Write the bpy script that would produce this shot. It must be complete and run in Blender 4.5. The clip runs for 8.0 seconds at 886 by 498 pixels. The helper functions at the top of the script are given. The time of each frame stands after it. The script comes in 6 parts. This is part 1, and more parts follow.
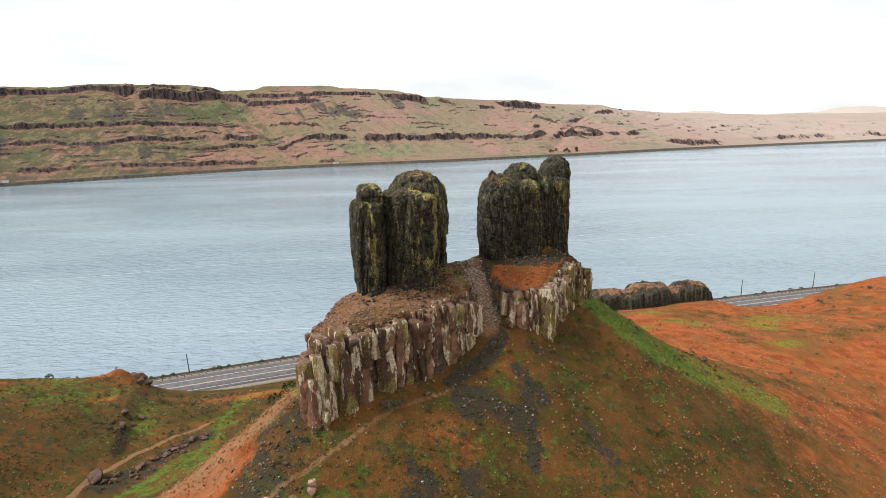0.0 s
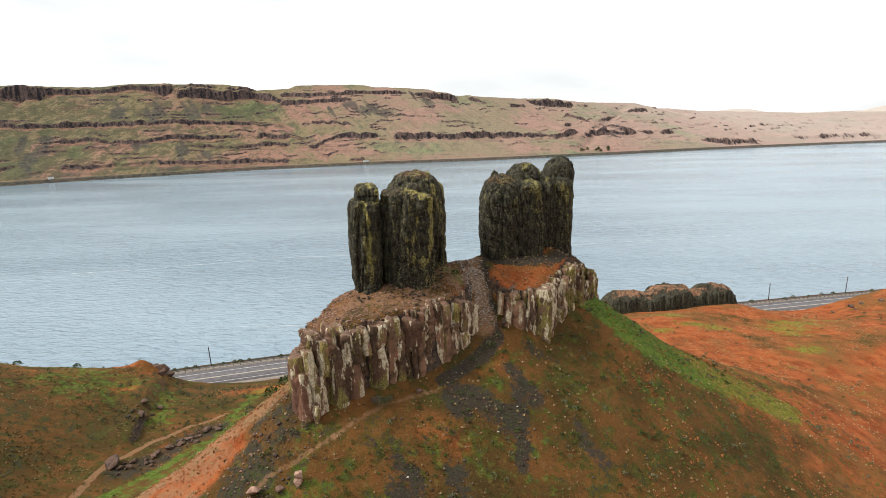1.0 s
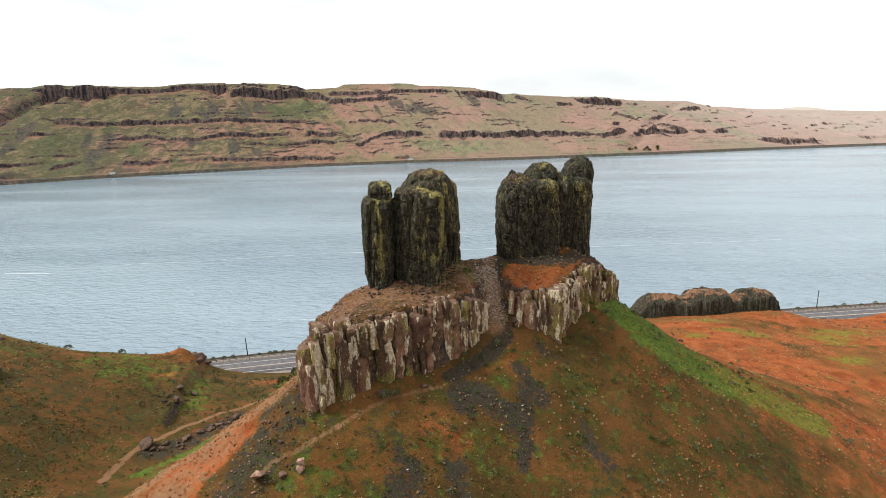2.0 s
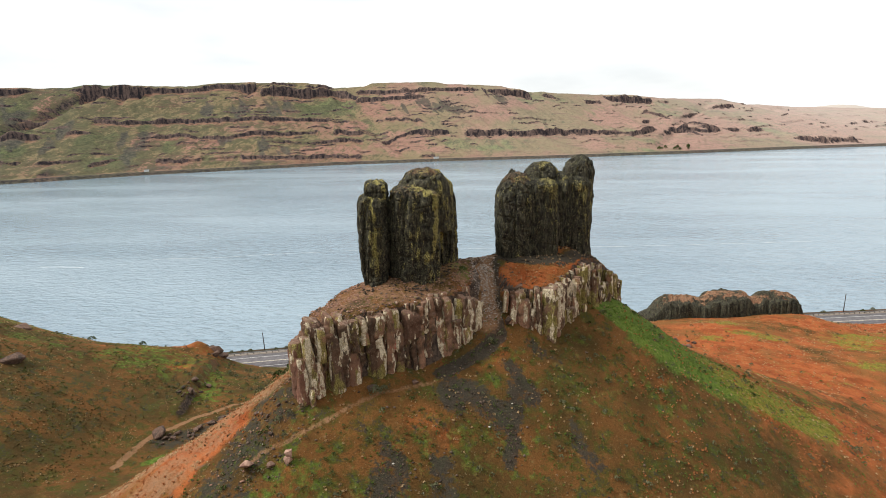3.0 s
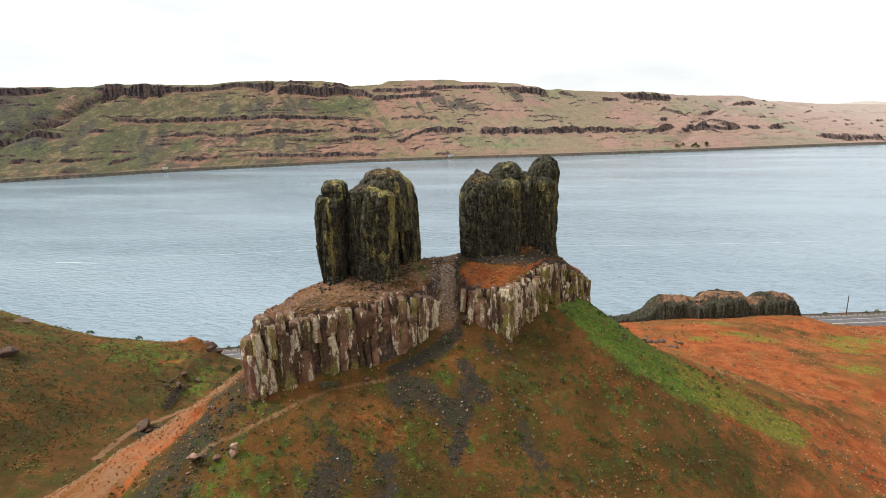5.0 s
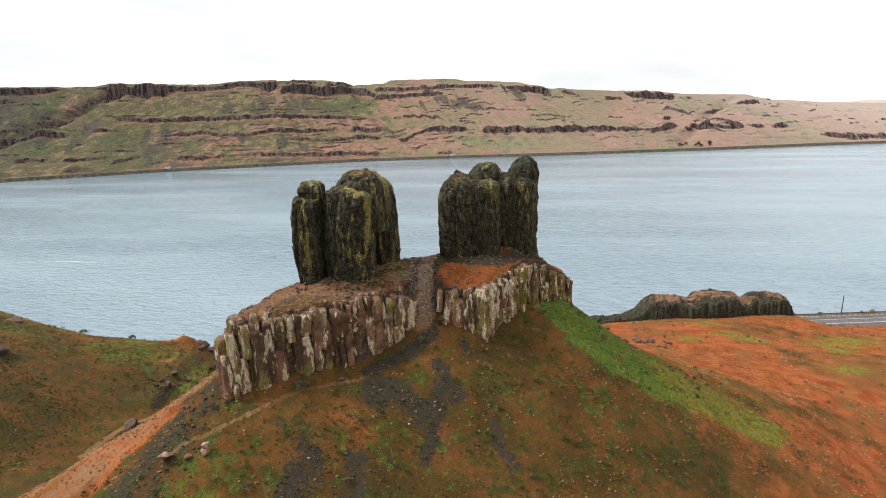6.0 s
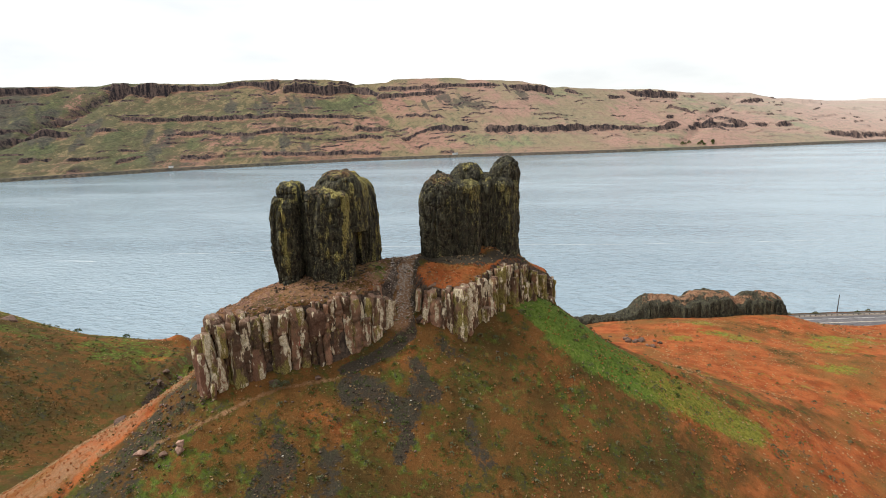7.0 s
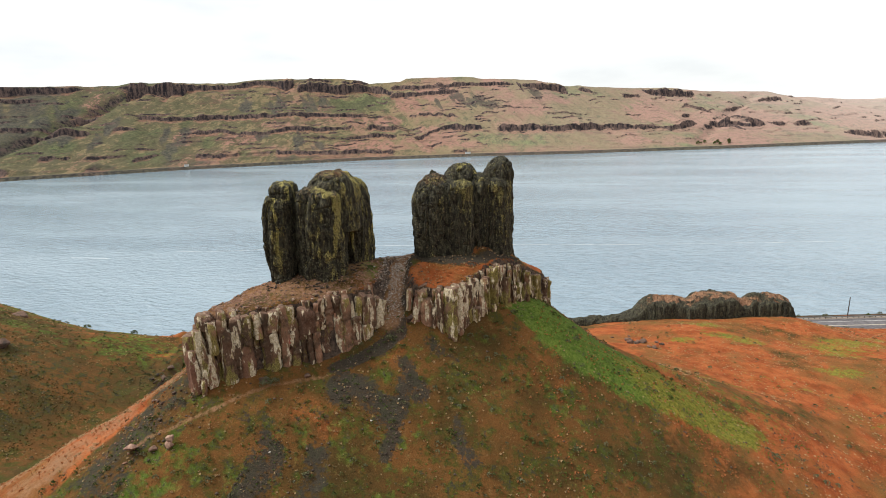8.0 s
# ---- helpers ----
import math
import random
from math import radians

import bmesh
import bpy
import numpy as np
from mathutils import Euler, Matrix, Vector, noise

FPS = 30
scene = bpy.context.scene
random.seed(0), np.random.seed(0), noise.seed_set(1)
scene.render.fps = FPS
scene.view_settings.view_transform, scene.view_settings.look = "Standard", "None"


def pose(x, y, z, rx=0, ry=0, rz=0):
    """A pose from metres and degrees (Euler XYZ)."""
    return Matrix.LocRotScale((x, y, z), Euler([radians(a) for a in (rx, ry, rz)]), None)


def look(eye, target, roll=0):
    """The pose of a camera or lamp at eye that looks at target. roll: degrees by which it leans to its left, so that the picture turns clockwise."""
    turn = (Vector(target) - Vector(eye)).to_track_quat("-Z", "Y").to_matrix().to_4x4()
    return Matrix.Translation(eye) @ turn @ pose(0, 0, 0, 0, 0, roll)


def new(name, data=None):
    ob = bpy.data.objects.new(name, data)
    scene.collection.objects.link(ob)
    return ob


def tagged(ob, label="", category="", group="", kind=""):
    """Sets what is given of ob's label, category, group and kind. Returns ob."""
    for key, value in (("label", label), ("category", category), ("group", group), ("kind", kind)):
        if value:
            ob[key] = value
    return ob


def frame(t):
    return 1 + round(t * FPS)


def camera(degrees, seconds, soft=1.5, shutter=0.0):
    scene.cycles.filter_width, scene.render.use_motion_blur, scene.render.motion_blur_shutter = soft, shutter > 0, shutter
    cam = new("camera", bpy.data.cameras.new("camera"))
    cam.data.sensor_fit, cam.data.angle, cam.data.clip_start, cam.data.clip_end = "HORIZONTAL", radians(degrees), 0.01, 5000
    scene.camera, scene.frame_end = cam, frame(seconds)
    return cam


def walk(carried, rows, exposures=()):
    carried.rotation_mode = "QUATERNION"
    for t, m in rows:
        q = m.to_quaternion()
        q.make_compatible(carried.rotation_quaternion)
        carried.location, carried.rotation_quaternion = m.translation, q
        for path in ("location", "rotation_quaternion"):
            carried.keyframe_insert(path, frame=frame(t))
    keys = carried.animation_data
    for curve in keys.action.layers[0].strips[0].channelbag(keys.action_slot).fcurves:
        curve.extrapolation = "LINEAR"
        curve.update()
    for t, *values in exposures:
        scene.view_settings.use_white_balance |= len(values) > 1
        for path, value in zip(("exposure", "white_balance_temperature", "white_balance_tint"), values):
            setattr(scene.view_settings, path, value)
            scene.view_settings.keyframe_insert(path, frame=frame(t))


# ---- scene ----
cam = camera(76.8, 8.0, soft=0.6)
PATH = [
    (0, (1.406, 1.988, 76.264), (1.38, 3.94, 75.831), -1.6),
    (0.5, (3.487, 1.734, 76.302), (3.413, 3.685, 75.868), -1.6),
    (1, (5.593, 1.498, 76.368), (5.459, 3.446, 75.933), -1.6),
    (1.5, (7.687, 1.334, 76.412), (7.483, 3.275, 75.976), -1.6),
    (2, (9.744, 1.12, 76.37), (9.453, 3.05, 75.934), -1.5),
    (3.5, (15.845, 1.239, 76.383), (15.439, 3.147, 75.942), -1.6),
    (4, (17.759, 1.451, 76.47), (17.336, 3.355, 76.027), -1.6),
    (4.5, (19.71, 1.661, 76.549), (19.273, 3.561, 76.105), -1.6),
    (6, (25.152, 2.422, 76.786), (24.691, 4.316, 76.338), -1.7),
    (6.5, (26.832, 2.691, 76.836), (26.366, 4.583, 76.386), -1.7),
    (7, (28.449, 2.856, 76.876), (27.975, 4.746, 76.425), -1.8),
    (7.5, (29.911, 3.08, 76.987), (29.416, 4.964, 76.534), -1.8),
    (8, (31.464, 3.223, 77.01), (30.943, 5.1, 76.557), -1.8),
]
walk(cam, [(t, look(eye, target, roll)) for t, eye, target, roll in PATH], exposures=[(0.0, 0.5), (8.0, 0.5)])

# ---- light and sky ----
SUN_ELEVATION, SUN_AZIMUTH = 47.0, 258.0   # degrees; azimuth clockwise from +y
world = bpy.data.worlds.new("sky")
scene.world = world
world.use_nodes = True
wt = world.node_tree
wt.nodes.clear()
sky = wt.nodes.new("ShaderNodeTexSky")
sky.sky_type = "NISHITA"
sky.sun_disc = False
sky.sun_elevation = radians(SUN_ELEVATION)
sky.sun_rotation = radians(SUN_AZIMUTH)
sky_gain = wt.nodes.new("ShaderNodeVectorMath")
sky_gain.operation = "SCALE"
sky_gain.inputs["Scale"].default_value = 0.12
wt.links.new(sky.outputs[0], sky_gain.inputs[0])
# a thin, nearly closed layer of bright cloud under the blue
w_co = wt.nodes.new("ShaderNodeTexCoord")
w_map = wt.nodes.new("ShaderNodeMapping")
w_map.inputs["Scale"].default_value = (1.0, 1.0, 3.5)
w_noise = wt.nodes.new("ShaderNodeTexNoise")
w_noise.inputs["Scale"].default_value = 2.2
w_noise.inputs["Detail"].default_value = 5.0
w_ramp = wt.nodes.new("ShaderNodeValToRGB")
w_ramp.color_ramp.elements[0].position, w_ramp.color_ramp.elements[0].color = 0.36, (0.92, 0.945, 0.955, 1)
w_ramp.color_ramp.elements[1].position, w_ramp.color_ramp.elements[1].color = 0.54, (1.2, 1.2, 1.18, 1)
w_mix = wt.nodes.new("ShaderNodeMixRGB")
w_mix.inputs[0].default_value = 0.88
w_bg = wt.nodes.new("ShaderNodeBackground")
w_bg.inputs["Strength"].default_value = 0.74
w_out = wt.nodes.new("ShaderNodeOutputWorld")
wt.links.new(w_co.outputs["Generated"], w_map.inputs[0])
wt.links.new(w_map.outputs[0], w_noise.inputs["Vector"])
wt.links.new(w_noise.outputs[0], w_ramp.inputs[0])
wt.links.new(sky_gain.outputs[0], w_mix.inputs[1])
wt.links.new(w_ramp.outputs[0], w_mix.inputs[2])
wt.links.new(w_mix.outputs[0], w_bg.inputs[0])
wt.links.new(w_bg.outputs[0], w_out.inputs[0])

sun_data = bpy.data.lights.new("sun", "SUN")
sun_data.energy, sun_data.angle, sun_data.color = 2.9, radians(16), (1.0, 0.95, 0.88)
sun = new("sun", sun_data)
_a, _e = radians(SUN_AZIMUTH), radians(SUN_ELEVATION)
sun.matrix_world = look((300 * math.sin(_a) * math.cos(_e), 300 * math.cos(_a) * math.cos(_e), 300 * math.sin(_e)), (0, 0, 0))


# ---- noise in numpy ----
def lattice(i, j, k, seed):
    with np.errstate(over="ignore"):
        h = (i.astype(np.int64) * 374761393 + j.astype(np.int64) * 668265263 + k.astype(np.int64) * 2147483647 + seed * 974634777) & 0xFFFFFFFF
        h = ((h ^ (h >> 13)) * 1274126177) & 0xFFFFFFFF
        h = ((h ^ (h >> 16)) * 2246822519) & 0xFFFFFFFF
        return ((h ^ (h >> 15)) & 0xFFFFFF) / float(0xFFFFFF)


def value_noise(x, y, z, seed=0):
    """Smooth noise from -1 to 1."""
    xi, yi, zi = np.floor(x), np.floor(y), np.floor(z)
    fx, fy, fz = x - xi, y - yi, z - zi
    fx, fy, fz = (f * f * f * (f * (f * 6 - 15) + 10) for f in (fx, fy, fz))
    out = 0
    for a in (0, 1):
        for b in (0, 1):
            for c in (0, 1):
                w = (fx if a else 1 - fx) * (fy if b else 1 - fy) * (fz if c else 1 - fz)
                out = out + w * lattice(xi + a, yi + b, zi + c, seed)
    return out * 2 - 1


def fbm(x, y, z=0.0, scale=1.0, octaves=4, seed=0, gain=0.5):
    x, y, z = (np.asarray(v, float) for v in (x, y, z))
    x, y, z = np.broadcast_arrays(x, y, z)
    total, amp, norm = 0, 1.0, 0.0
    for o in range(octaves):
        f = 2.03 ** o / scale
        total = total + amp * value_noise(x * f + 17.3 * o, y * f - 9.1 * o, z * f + 4.7 * o, seed + o)
        norm += amp
        amp *= gain
    return total / norm


def cells(x, y, z, seed=0):
    """Distances to the nearest and second nearest cell point, and the cell's own number."""
    xi, yi, zi = np.floor(x), np.floor(y), np.floor(z)
    d1 = np.full(x.shape, 9.0)
    d2 = np.full(x.shape, 9.0)
    own = np.zeros(x.shape)
    for a in (-1, 0, 1):
        for b in (-1, 0, 1):
            for c in (-1, 0, 1):
                i, j, k = xi + a, yi + b, zi + c
                d = np.sqrt((i + lattice(i, j, k, seed) - x) ** 2 + (j + lattice(i, j, k, seed + 1) - y) ** 2 + (k + lattice(i, j, k, seed + 2) - z) ** 2)
                near = d < d1
                d2 = np.where(near, d1, np.minimum(d2, d))
                own = np.where(near, lattice(i, j, k, seed + 3), own)
                d1 = np.where(near, d, d1)
    return d1, d2, own


def smooth(a, b, x):
    t = np.clip((x - a) / (b - a), 0, 1)
    return t * t * (3 - 2 * t)


# ---- materials ----
class Nodes:
    """A principled material with a few short ways to wire it."""

    def __init__(self, name, rough=0.9, spec=0.2):
        self.material = bpy.data.materials.new(name)
        self.material.use_nodes = True
        self.tree = self.material.node_tree
        self.bsdf = self.tree.nodes["Principled BSDF"]
        self.bsdf.inputs["Roughness"].default_value = rough
        self.bsdf.inputs["Specular IOR Level"].default_value = spec
        self.geo = self.add("ShaderNodeNewGeometry")
        self.place = self.geo.outputs["Position"]

    def add(self, kind):
        return self.tree.nodes.new(kind)

    def link(self, a, b):
        self.tree.links.new(a, b)

    def put(self, value, socket):
        if isinstance(value, bpy.types.NodeSocket):
            self.link(value, socket)
        elif isinstance(value, tuple) and len(value) == 3 and socket.type == "RGBA":
            socket.default_value = (*value, 1)
        else:
            socket.default_value = value

    def stretch(self, sx, sy, sz, turn=0.0, source=None):
        n = self.add("ShaderNodeMapping")
        n.inputs["Scale"].default_value = (sx, sy, sz)
        n.inputs["Rotation"].default_value = (0, 0, radians(turn))
        self.link(source or self.place, n.inputs[0])
        return n.outputs[0]

    def noise(self, size, detail=4.0, rough=0.55, vec=None, warp=0.0):
        n = self.add("ShaderNodeTexNoise")
        n.inputs["Scale"].default_value = 1.0 / size
        n.inputs["Detail"].default_value = detail
        n.inputs["Roughness"].default_value = rough
        n.inputs["Distortion"].default_value = warp
        self.link(vec or self.place, n.inputs["Vector"])
        return n.outputs[0]

    def cell(self, size, feature="F1", out="Distance", vec=None):
        n = self.add("ShaderNodeTexVoronoi")
        n.feature = feature
        n.inputs["Scale"].default_value = 1.0 / size
        self.link(vec or self.place, n.inputs["Vector"])
        return n.outputs[out]

    def span(self, value, lo, hi, a=0.0, b=1.0):
        n = self.add("ShaderNodeMapRange")
        n.interpolation_type = "SMOOTHSTEP"
        self.put(value, n.inputs[0])
        for i, v in enumerate((lo, hi, a, b)):
            n.inputs[i + 1].default_value = v
        return n.outputs[0]

    def math(self, op, a, b=0.0):
        n = self.add("ShaderNodeMath")
        n.operation = op
        self.put(a, n.inputs[0])
        self.put(b, n.inputs[1])
        return n.outputs[0]

    def mix(self, fac, a, b, blend="MIX"):
        n = self.add("ShaderNodeMixRGB")
        n.blend_type = blend
        self.put(fac, n.inputs[0])
        self.put(a, n.inputs[1])
        self.put(b, n.inputs[2])
        return n.outputs[0]

    def attribute(self, name):
        n = self.add("ShaderNodeAttribute")
        n.attribute_name = name
        s = self.add("ShaderNodeSeparateColor")
        self.link(n.outputs["Color"], s.inputs[0])
        return s.outputs[0], s.outputs[1], s.outputs[2], n.outputs["Alpha"]

    def axis(self, socket, which):
        n = self.add("ShaderNodeSeparateXYZ")
        self.link(socket, n.inputs[0])
        return n.outputs[which]

    def random(self):
        return self.add("ShaderNodeObjectInfo").outputs["Random"]

    def island(self):
        return self.geo.outputs["Random Per Island"]

    def bump(self, height, distance=0.1, strength=1.0):
        n = self.add("ShaderNodeBump")
        n.inputs["Distance"].default_value = distance
        self.put(strength, n.inputs["Strength"])
        self.link(height, n.inputs["Height"])
        self.link(n.outputs[0], self.bsdf.inputs["Normal"])

    def colour(self, socket):
        self.put(socket, self.bsdf.inputs["Base Color"])
        return self.material


def soil_material():
    n = Nodes("dry_hillside", 0.95, 0.1)
    green, scree, path, red = n.attribute("cover")
    big, mid, fine, grit = n.noise(9.0, 5), n.noise(2.2, 6, 0.7), n.noise(0.5, 5, 0.72), n.noise(0.13, 4, 0.75)
    other = n.noise(1.1, 5, 0.7, n.stretch(1.0, 1.0, 1.0, 40))

    def around(noise, gain):
        return n.math("MULTIPLY", n.math("SUBTRACT", noise, 0.5), gain)

    dry = n.mix(n.span(big, 0.38, 0.62), (0.068, 0.042, 0.013), (0.146, 0.066, 0.020))
    dry = n.mix(n.span(mid, 0.46, 0.60, 0, 0.9), dry, (0.060, 0.060, 0.012))
    dry = n.mix(n.span(other, 0.55, 0.69, 0, 0.5), dry, (0.20, 0.115, 0.042))
    dry = n.mix(n.span(fine, 0.54, 0.66, 0, 0.6), dry, (0.045, 0.045, 0.013))
    wide = n.noise(3.0, 5, 0.62, n.stretch(1.0, 0.8, 1.0))
    rust = n.mix(n.span(wide, 0.36, 0.64), (0.252, 0.057, 0.016), (0.375, 0.110, 0.034))
    rust = n.mix(n.span(other, 0.54, 0.70, 0, 0.35), rust, (0.36, 0.18, 0.085))
    rust = n.mix(n.span(fine, 0.55, 0.68, 0, 0.35), rust, (0.17, 0.085, 0.032))
    rust = n.mix(n.span(n.noise(16, 5, 0.66, n.stretch(1.0, 0.9, 1.0)), 0.44, 0.62, 0, 0.75), rust, (0.165, 0.088, 0.026))
    rust = n.mix(n.span(n.noise(7, 5, 0.65, n.stretch(1.0, 0.8, 1.0, 8)), 0.54, 0.68, 0, 0.5), rust, (0.15, 0.10, 0.035))
    c = n.mix(n.span(n.math("ADD", red, n.math("ADD", around(wide, 1.4), around(fine, 0.9))), 0.2, 0.9), dry, rust)
    grass = n.mix(n.span(fine, 0.38, 0.62), (0.056, 0.106, 0.013), (0.145, 0.212, 0.034))
    grass = n.mix(n.span(red, 0.35, 0.85, 0, 0.75), grass, n.mix(n.span(fine, 0.38, 0.62), (0.130, 0.122, 0.016), (0.29, 0.255, 0.040)))
    c = n.mix(n.span(n.math("ADD", green, n.math("ADD", around(mid, 1.6), around(other, 1.6))), 0.3, 0.85, 0, 0.92), c, grass)
    stone = n.mix(n.span(grit, 0.4, 0.62), (0.024, 0.021, 0.017), (0.080, 0.068, 0.053))
    c = n.mix(n.span(n.math("ADD", scree, n.math("ADD", around(mid, 2.3), around(fine, 2.6))), 0.4, 0.85, 0, 0.9), c, stone)
    worn = n.mix(fine, (0.21, 0.105, 0.050), (0.36, 0.205, 0.115))
    c = n.mix(n.span(n.math("ADD", path, n.math("ADD", around(fine, 1.3), around(mid, 1.2))), 0.35, 0.95, 0, 0.8), c, worn)
    c = n.mix(n.span(grit, 0.44, 0.62, 0.0, 0.55), c, n.mix(1.0, c, (0.40, 0.37, 0.34), "MULTIPLY"))
    c = n.mix(n.span(n.noise(0.21, 3, 0.6), 0.65, 0.71, 0.0, 0.5), c, (0.36, 0.28, 0.16))
    # bare rock where the ground stands too steep for soil
    steep = n.span(n.axis(n.geo.outputs["True Normal"], 2), 0.60, 0.40)
    c = n.mix(steep, c, n.mix(n.span(fine, 0.35, 0.65), (0.03, 0.023, 0.02), (0.12, 0.085, 0.062)))
    n.bump(n.math("ADD", n.math("MULTIPLY", fine, 0.6), n.math("MULTIPLY", grit, 0.4)), 0.28, 1.0)
    return n.colour(c)


def basalt_material():
    """Near-black hackly basalt with yellow-green lichen on exposed ribs."""
    n = Nodes("dark_basalt", 0.88, 0.25)
    tall = n.stretch(1.0, 1.0, 0.38)
    fine, mid, grit = n.noise(0.42, 6, 0.72, tall), n.noise(1.8, 5, 0.65), n.noise(0.14, 4, 0.75)
    streak = n.noise(0.55, 6, 0.75, n.stretch(1.0, 1.0, 0.28))
    c = n.mix(n.span(fine, 0.36, 0.66), (0.010, 0.0097, 0.0076), (0.112, 0.106, 0.064))
    c = n.mix(n.span(mid, 0.50, 0.66, 0, 0.45), c, (0.074, 0.056, 0.030))
    lich, crust, dust, _ = n.attribute("growth")
    straw = n.mix(n.span(fine, 0.4, 0.6), (0.23, 0.10, 0.052), (0.45, 0.255, 0.145))
    moss = n.mix(n.span(grit, 0.38, 0.62), (0.17, 0.145, 0.035), (0.60, 0.52, 0.16))
    c = n.mix(n.span(n.math("ADD", lich, n.math("ADD", n.math("MULTIPLY", n.math("SUBTRACT", streak, 0.5), 3.0), n.math("MULTIPLY", n.math("SUBTRACT", grit, 0.5), 1.8))), 0.45, 1.0, 0, 0.85), c, moss)
    c = n.mix(n.span(n.math("ADD", dust, n.math("MULTIPLY", n.math("SUBTRACT", fine, 0.5), 2.0)), 0.45, 0.9, 0, 0.85), c, (0.23, 0.11, 0.052))
    c = n.mix(n.span(n.math("ADD", crust, n.math("MULTIPLY", n.math("SUBTRACT", mid, 0.5), 2.0)), 0.4, 0.8), c, straw)
    c = n.mix(n.span(n.noise(0.24, 4, 0.72), 0.56, 0.64, 0, 0.65), c, (0.30, 0.27, 0.18))
    c = n.mix(n.span(grit, 0.42, 0.56, 0.75, 0.0), c, (0.009, 0.0085, 0.0075))
    n.bump(n.math("ADD", n.math("MULTIPLY", fine, 0.7), n.math("MULTIPLY", grit, 0.4)), 0.5, 1.0)
    return n.colour(c)


def column_material():
    """Brown columnar basalt, white bird lime and crusted lichen in streaks."""
    n = Nodes("columnar_basalt", 0.85, 0.25)
    r = n.random()
    fine, mid, grit = n.noise(0.35, 5, 0.7), n.noise(1.3, 5, 0.6), n.noise(0.1, 4, 0.75)
    streak = n.noise(0.75, 5, 0.60, n.stretch(1.0, 1.0, 0.24))
    c = n.mix(n.span(r, 0.1, 0.9), (0.120, 0.068, 0.041), (0.40, 0.215, 0.130))
    c = n.mix(n.span(mid, 0.46, 0.64, 0, 0.75), c, (0.06, 0.042, 0.028))
    c = n.mix(n.span(fine, 0.5, 0.66, 0, 0.7), c, (0.27, 0.185, 0.12))
    crust, lichen, red, _ = n.attribute("crust")
    c = n.mix(n.math("MULTIPLY", red, n.span(fine, 0.3, 0.6, 0.5, 0.9)), c, (0.20, 0.082, 0.055))
    yellow = n.mix(n.span(grit, 0.4, 0.6), (0.15, 0.125, 0.03), (0.40, 0.34, 0.10))
    c = n.mix(n.span(n.math("ADD", n.noise(1.4, 5, 0.65, n.stretch(1.0, 1.0, 0.4, 30)), n.math("MULTIPLY", lichen, 0.16)), 0.54, 0.63, 0, 0.85), c, yellow)
    pale = n.mix(n.span(fine, 0.36, 0.62), (0.50, 0.40, 0.24), (0.90, 0.80, 0.60))
    c = n.mix(n.span(n.math("ADD", streak, n.math("ADD", n.math("MULTIPLY", crust, 0.11), n.math("MULTIPLY", n.math("SUBTRACT", r, 0.5), 0.06))), 0.56, 0.60, 0, 0.95), c, pale)
    c = n.mix(n.span(grit, 0.42, 0.58, 0.35, 0.0), c, (0.025, 0.018, 0.013))
    flat = n.math("ADD", n.axis(n.geo.outputs["True Normal"], 2), n.math("MULTIPLY", n.math("SUBTRACT", fine, 0.5), 0.8))
    c = n.mix(n.span(flat, 0.6, 0.92, 0, 0.85), c, n.mix(n.span(fine, 0.4, 0.6), (0.12, 0.068, 0.048), (0.25, 0.15, 0.105)))
    n.bump(n.math("ADD", n.math("MULTIPLY", fine, 0.6), n.math("MULTIPLY", grit, 0.4)), 0.38, 1.0)
    return n.colour(c)


def boulder_material():
    n = Nodes("weathered_boulder", 0.9, 0.2)
    fine, mid, grit = n.noise(0.3, 5, 0.7), n.noise(1.0, 4), n.noise(0.08, 4, 0.75)
    c = n.mix(n.random(), (0.05, 0.034, 0.026), (0.17, 0.10, 0.072))
    c = n.mix(n.span(fine, 0.50, 0.66, 0, 0.6), c, (0.26, 0.18, 0.13))
    c = n.mix(n.span(mid, 0.5, 0.64, 0, 0.7), c, (0.04, 0.034, 0.03))
    n.bump(n.math("ADD", fine, n.math("MULTIPLY", grit, 0.4)), 0.2, 0.9)
    return n.colour(c)


def scree_material():
    """Small dark stones, a few of them pale."""
    n = Nodes("loose_scree_stone", 0.92, 0.15)
    r = n.island()
    c = n.mix(r, (0.034, 0.026, 0.02), (0.14, 0.10, 0.075))
    c = n.mix(n.span(r, 0.955, 0.97), c, (0.45, 0.42, 0.37))
    return n.colour(c)


